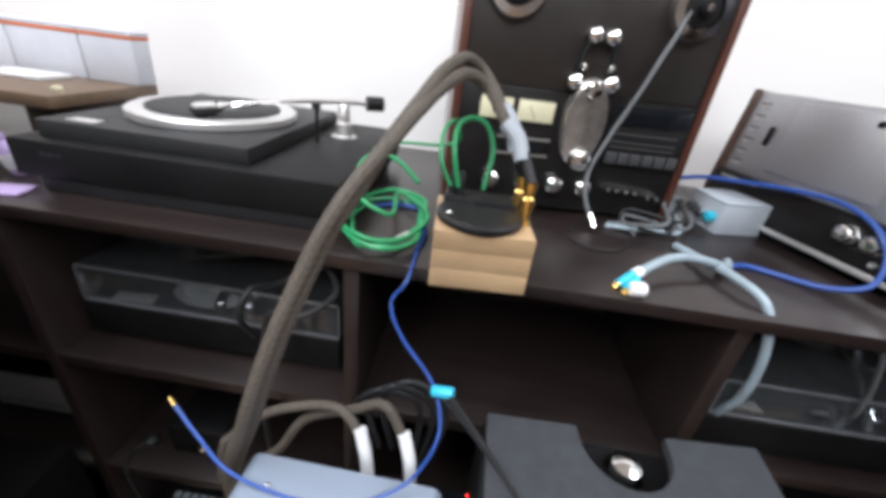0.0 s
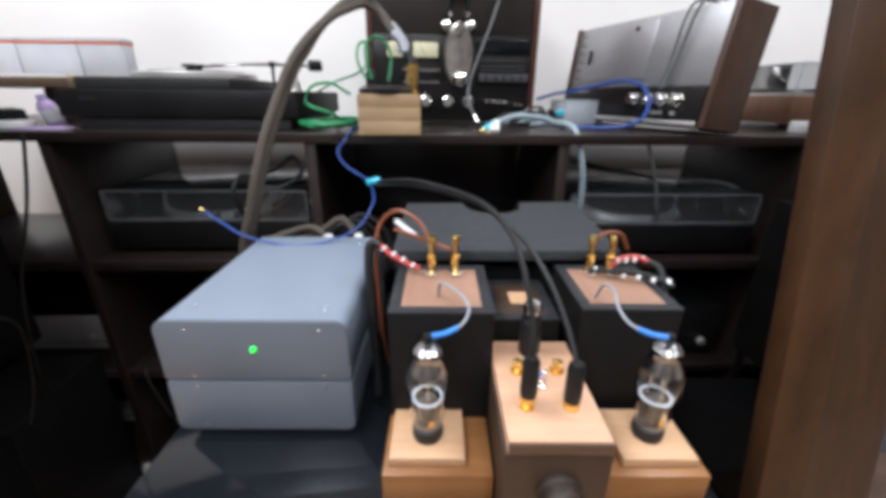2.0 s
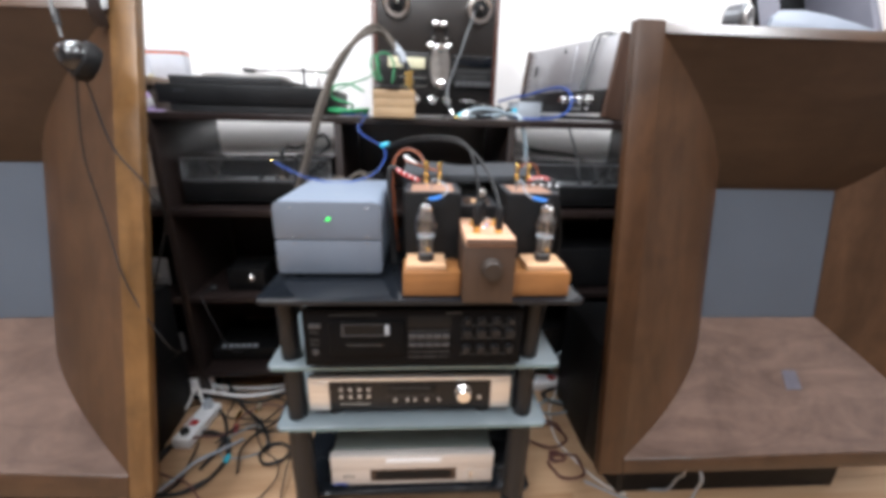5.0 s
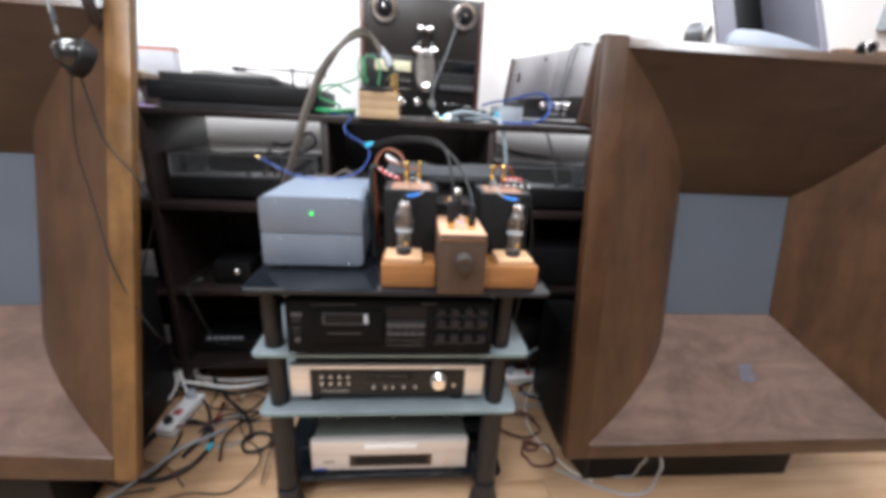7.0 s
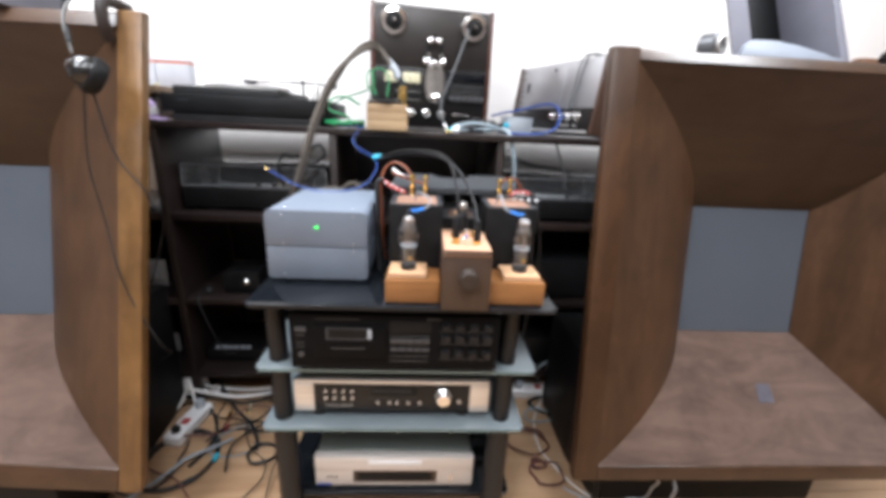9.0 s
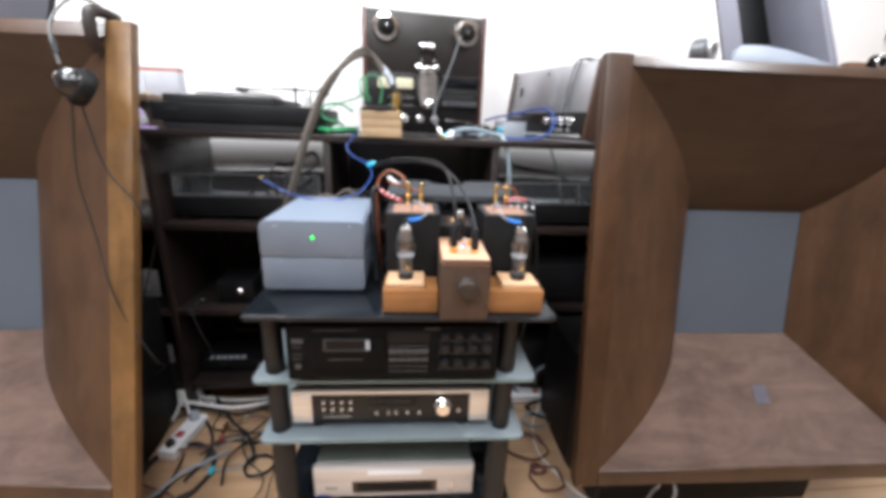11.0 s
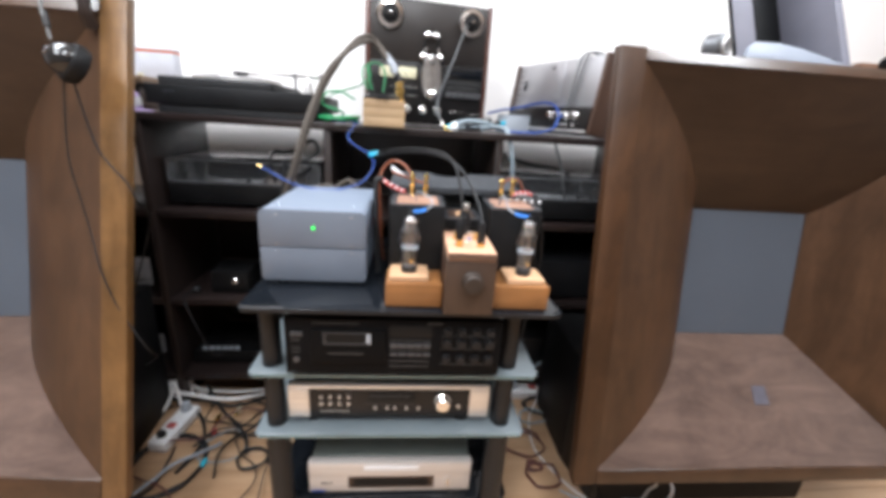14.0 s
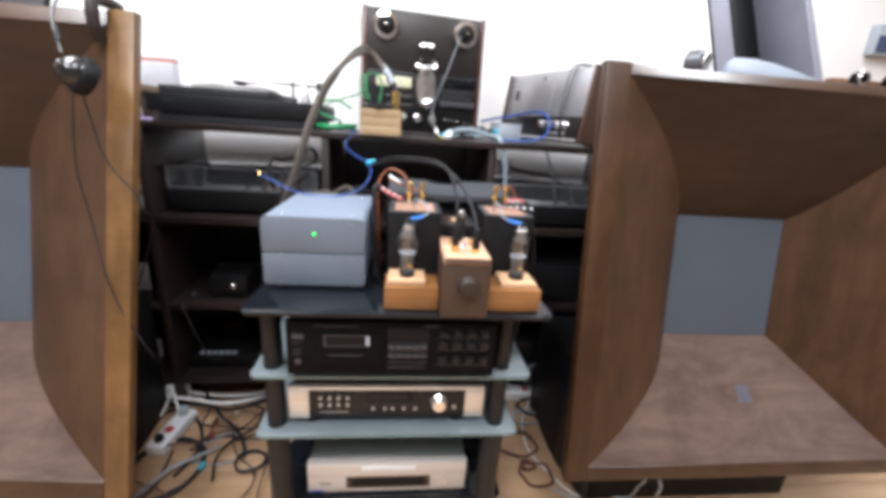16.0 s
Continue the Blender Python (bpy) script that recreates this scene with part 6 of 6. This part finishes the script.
# grey tape lead down the recorder's face
c = cable("headphone_lead", REC, [("lead", [(0.285, 0.742, 1.345), (0.270, 0.735, 1.30), (0.258, 0.733, 1.27), (0.240, 0.730, 1.218), (0.210, 0.727, 1.143), (0.190, 0.722, 1.085), (0.186, 0.705, 1.045), (0.198, 0.69, 1.010)], 0.0036, DULLEAD, "dull grey lead")], "grey lead hanging over the tape recorder's face", "cable")
part("plug", rod((0.198, 0.69, 1.012), (0.205, 0.675, 0.994), 0.006, seg=14), CHROME, c, "chrome plug")
cable("headphone_lead", REC, [("lead", [(0.19, 0.70, 0.990), (0.15, 0.64, 0.9895), (0.17, 0.60, 0.9895), (0.22, 0.60, 0.9895), (0.255, 0.64, 0.9895)], 0.0018, BLACKCABLE, "")], "thin black lead lying before the tape recorder", "cable")
# leads in the right bay and over the left dust cover
for k, pts in enumerate(([(0.53, 0.495, 0.985), (0.541, 0.485, 0.95), (0.572, 0.492, 0.886), (0.59, 0.50, 0.83), (0.61, 0.52, 0.80), (0.60, 0.525, 0.76), (0.57, 0.518, 0.735)], [(0.50, 0.95, 0.90), (0.56, 0.80, 0.875), (0.64, 0.62, 0.868), (0.68, 0.535, 0.80), (0.74, 0.53, 0.735), (0.80, 0.53, 0.716)], [(0.46, 0.9, 0.89), (0.60, 0.75, 0.862), (0.70, 0.66, 0.860), (0.82, 0.57, 0.860), (0.89, 0.53, 0.80), (0.90, 0.52, 0.72)])):
    cable("loose_lead", H, [("lead", pts, 0.0034, (DULLEAD, BLACKCABLE, DULLEAD)[k], "")], "loose lead draped over a dust cover in the shelf", "cable", "loose leads in the shelf")
cable("loose_lead", H, [("lead", [(-0.33, 0.56, 0.80), (-0.335, 0.53, 0.86), (-0.325, 0.55, 0.895), (-0.30, 0.58, 0.89), (-0.26, 0.60, 0.905), (-0.22, 0.58, 0.93), (-0.20, 0.56, 0.90), (-0.24, 0.53, 0.875), (-0.29, 0.53, 0.87), (-0.30, 0.52, 0.80), (-0.30, 0.50, 0.72), (-0.29, 0.49, 0.6)], 0.0045, BLACKCABLE, "")], "black lead looped over the dust cover in the shelf", "cable", "loose leads in the shelf")
# leads hanging down the shelf front at the far bay
cable("loose_lead", H, [("lead", [(-0.66, 0.49, 0.99), (-0.665, 0.485, 0.95), (-0.70, 0.49, 0.85), (-0.76, 0.49, 0.70), (-0.80, 0.49, 0.5), (-0.82, 0.47, 0.2), (-0.8, 0.46, 0.012)], 0.003, BLACKCABLE, "")], "thin black lead hanging down the shelf front", "cable", "loose leads in the shelf")


# ---- on the floor ----
FL, FR = moved(H, -0.026, 0.010), moved(H, 0.024, -0.010)


def power_strip(x, y, turn, label):
    t = thing("power_strip", (x, y, 0), H, label, "power strip", "power strips")
    m = Matrix.Translation((x, y, 0)) @ pose(0, 0, 0, 0, 0, turn)
    part("case", turned(box(-0.029, 0.029, -0.072, 0.10, 0.002, 0.038, 0.006), m), WHITE, t)
    for y in (0.070, 0.034, -0.046):
        part("socket", turned(lathe([(0.0165, 0), (0.017, 0.0015), (0.0145, 0.0015), (0.014, 0.0006), (0, 0.0006)], (0, y, 0.0381), (0, 0, 1), 20), m), WHITE, t)
    part("switch", turned(box(-0.012, 0.012, -0.013, 0.009, 0.038, 0.043, 0.001), m), RED, t, "red switch")
    part("plug", turned(lathe([(0.016, 0), (0.016, 0.016), (0.012, 0.026), (0, 0.026)], (0, 0.072, 0.040), (0, 0, 1), 18), m), GREYPL, t, "grey mains plug")
    part("plug", turned(lathe([(0.013, 0), (0.013, 0.012), (0.010, 0.018), (0, 0.018)], (0, -0.046, 0.040), (0, 0, 1), 18), m), RUBBER, t, "black mains plug")
    return t


power_strip(-0.660, 0.412, -12, "white power strip with a red switch on the floor")
power_strip(-0.745, 0.63, 66, "white power strip under crossing cables by the shelf")
power_strip(0.585, 0.490, 84, "white power strip with a red switch beside the rack")

g = random.Random(11)
MATS = (BLACKCABLE, BLACKCABLE, BLACKCABLE, BLACKCABLE, BLACKCABLE, MAROON)
LABELS = {BLACKCABLE: "black cable in a tangle on the floor", GREYCABLE: "grey cable in a tangle on the floor", WHITECABLE: "white cable in a tangle on the floor", MAROON: "maroon cable in a tangle on the floor"}
for k in range(13):
    mat = MATS[k % 6]
    x, y = g.uniform(-0.78, -0.40), g.uniform(0.12, 0.62)
    a = g.uniform(0, 6.28)
    pts = []
    for j in range(g.randint(6, 10)):
        pts.append((min(-0.31, max(-0.82, x)), min(0.70, max(0.10, y)), 0.005 + 0.0025 * (k % 6) + (0.012 if j % 3 == 1 else 0)))
        a += g.uniform(-0.9, 1.1)
        x, y = x + 0.075 * math.cos(a), y + 0.075 * math.sin(a)
    cable("floor_cable", FL, [("lead", pts, g.uniform(0.0022, 0.0036), mat, "")], LABELS[mat], "cable", "tangled floor cables")
for k, (cx, cy, rx, ry, turns, mat, rad) in enumerate(((-0.599, 0.273, 0.100, 0.115, 2.1, BLACKCABLE, 0.0058), (-0.362, 0.268, 0.045, 0.038, 2.6, BLACKCABLE, 0.0036), (-0.46, 0.33, 0.07, 0.06, 1.2, GREYCABLE, 0.0022), (0.455, 0.13, 0.055, 0.045, 1.3, MAROON, 0.0036), (0.440, 0.165, 0.02, 0.018, 2.2, MAROON, 0.0034), (0.43, 0.26, 0.075, 0.055, 1.4, MAROON, 0.0036), (0.56, 0.42, 0.05, 0.05, 2.2, BLACKCABLE, 0.004), (0.52, 0.37, 0.05, 0.04, 1.5, GREYCABLE, 0.0034))):
    cable("floor_cable", FL if cx < 0 else FR, [("lead", coil(cx, cy, rx, ry, turns, 0.0055 + 0.001 * k, 40 + k, 0.003, 0.05 if k < 2 else 0.16), rad, mat, "")], "coiled " + LABELS[mat].replace("in a tangle ", ""), "cable", "tangled floor cables")
for x, y, turn in ((-0.70, 0.585, 20), (-0.665, 0.60, -35), (-0.735, 0.63, 60)):
    t = thing("mains_plug", (x, y, 0), FL, "white mains plug in the cable tangle by the shelf", "plug", "white mains plugs")
    m = Matrix.Translation((x, y, 0.0445)) @ pose(0, 0, 0, 0, 0, turn)
    part("body", turned(box(-0.017, 0.017, -0.017, 0.017, 0.0, 0.034, 0.007), m), WHITE, t)
    part("tail", turned(hose([(0, 0, 0.033), (0, -0.02, 0.045), (0.01, -0.05, 0.03), (0.02, -0.09, -0.02), (0.03, -0.14, -0.038)], 0.0045), m), WHITECABLE, t, "white lead")
for k, pts in enumerate(([(-0.72, 0.62, 0.05), (-0.62, 0.585, 0.035), (-0.50, 0.565, 0.03), (-0.40, 0.585, 0.02), (-0.31, 0.64, 0.014)], [(-0.70, 0.55, 0.03), (-0.61, 0.50, 0.02), (-0.55, 0.42, 0.012), (-0.53, 0.33, 0.010), (-0.56, 0.24, 0.010)], [(-0.60, 0.60, 0.04), (-0.55, 0.53, 0.03), (-0.50, 0.47, 0.014), (-0.44, 0.41, 0.012), (-0.40, 0.34, 0.012), (-0.385, 0.29, 0.010)])):
    mat = (WHITECABLE, BLACKCABLE, BLACKCABLE)[k]
    cable("floor_cable", FL, [("lead", pts, 0.0052, mat, "")], LABELS[mat], "cable", "tangled floor cables")
c = cable("floor_cable", FL, [("lead", [(-0.80, 0.60, 0.03), (-0.66, 0.55, 0.045), (-0.52, 0.52, 0.035), (-0.42, 0.55, 0.02), (-0.33, 0.60, 0.012)], 0.006, WHITECABLE, ""), ("lead", [(-0.78, 0.56, 0.02), (-0.60, 0.53, 0.03), (-0.48, 0.50, 0.02), (-0.36, 0.56, 0.012)], 0.005, BLACKCABLE, "")], "white and black mains cables crossing the floor", "cable", "tangled floor cables")
cable("floor_cable", R, [("lead", [(-0.80, -0.03, 0.008), (-0.719, 0.068, 0.010), (-0.654, 0.149, 0.020), (-0.623, 0.205, 0.024), (-0.573, 0.247, 0.022), (-0.53, 0.30, 0.010)], 0.0052, GREYSLEEVE, "")], "thick pale grey cable on the floor", "cable", "tangled floor cables")
cable("floor_cable", FR, [("lead", [(0.58, 0.02, 0.008), (0.53, 0.07, 0.006), (0.49, 0.16, 0.006), (0.47, 0.24, 0.008), (0.50, 0.36, 0.008), (0.56, 0.44, 0.03)], 0.003, WHITECABLE, "")], "white cable in a line on the floor", "cable", "tangled floor cables")
cable("floor_cable", R, [("lead", [(0.50, 0.12, 0.006), (0.542, 0.092, 0.006), (0.608, 0.052, 0.006), (0.690, 0.025, 0.006), (0.735, 0.018, 0.030), (0.738, 0.005, 0.10), (0.722, -0.015, 0.165), (0.715, 0.03, 0.205), (0.715, 0.09, 0.215)], 0.0034, GREYSLEEVE, ""), ("lead", [(0.63, 0.095, 0.006), (0.68, 0.085, 0.006), (0.712, 0.065, 0.03), (0.700, 0.03, 0.11), (0.678, -0.01, 0.18), (0.670, 0.03, 0.208), (0.670, 0.09, 0.215)], 0.0030, GREYSLEEVE, "")], "pale grey cable curling under the horn", "cable", "tangled floor cables")
cable("floor_cable", FR, [("lead", [(0.57, 0.52, 0.05), (0.555, 0.50, 0.12), (0.585, 0.48, 0.17), (0.62, 0.49, 0.185), (0.65, 0.52, 0.19)], 0.0045, GREYCABLE, "")], "grey cable rising from a power strip", "cable", "tangled floor cables")
for x, y, mat, lab in ((-0.511, 0.375, RED, "red plug lying on the floor"), (-0.498, 0.252, AQUA, "aqua plug lying on the floor"), (-0.52, 0.44, GOLD, "gold plug lying on the floor"), (-0.465, 0.47, CREAM, "cream plug lying on the floor"), (0.535, 0.478, RED, "red plug beside a power strip")):
    t = thing("loose_plug", (x, y, 0), FL if x < 0 else FR, lab, "plug", "loose plugs")
    part("body", rod((x, y, 0.012), (x + 0.006, y + 0.022, 0.018), 0.008, 0.006, 14, bevel=0.001), mat, t)
    part("pin", rod((x, y, 0.012), (x - 0.003, y - 0.010, 0.009), 0.003, seg=10), GOLD, t, "gold pin")

# boards of the floor, the stretch before the shelf
plank = {}


def board_mesh(length):
    if length not in plank:
        bm = box(0, length - 0.0016, 0, 0.1924, -0.0038, 0.0, 0.0008, steps=1)
        me = bpy.data.meshes.new("floor_board")
        bm.to_mesh(me)
        bm.free()
        me.materials.append(FLOOR)
        plank[length] = me
    return plank[length]


for r in range(18):
    y = -2.25 + r * 0.194
    if y > 0.9:
        break
    x = -2.4 - 0.37 * (r % 3)
    while x < 2.4:
        ob = new("floor_board", board_mesh(1.2))
        ob.parent = floor
        ob.matrix_basis = floor.matrix_world.inverted() @ S @ Matrix.Translation((x, y, 0))
        x += 1.2
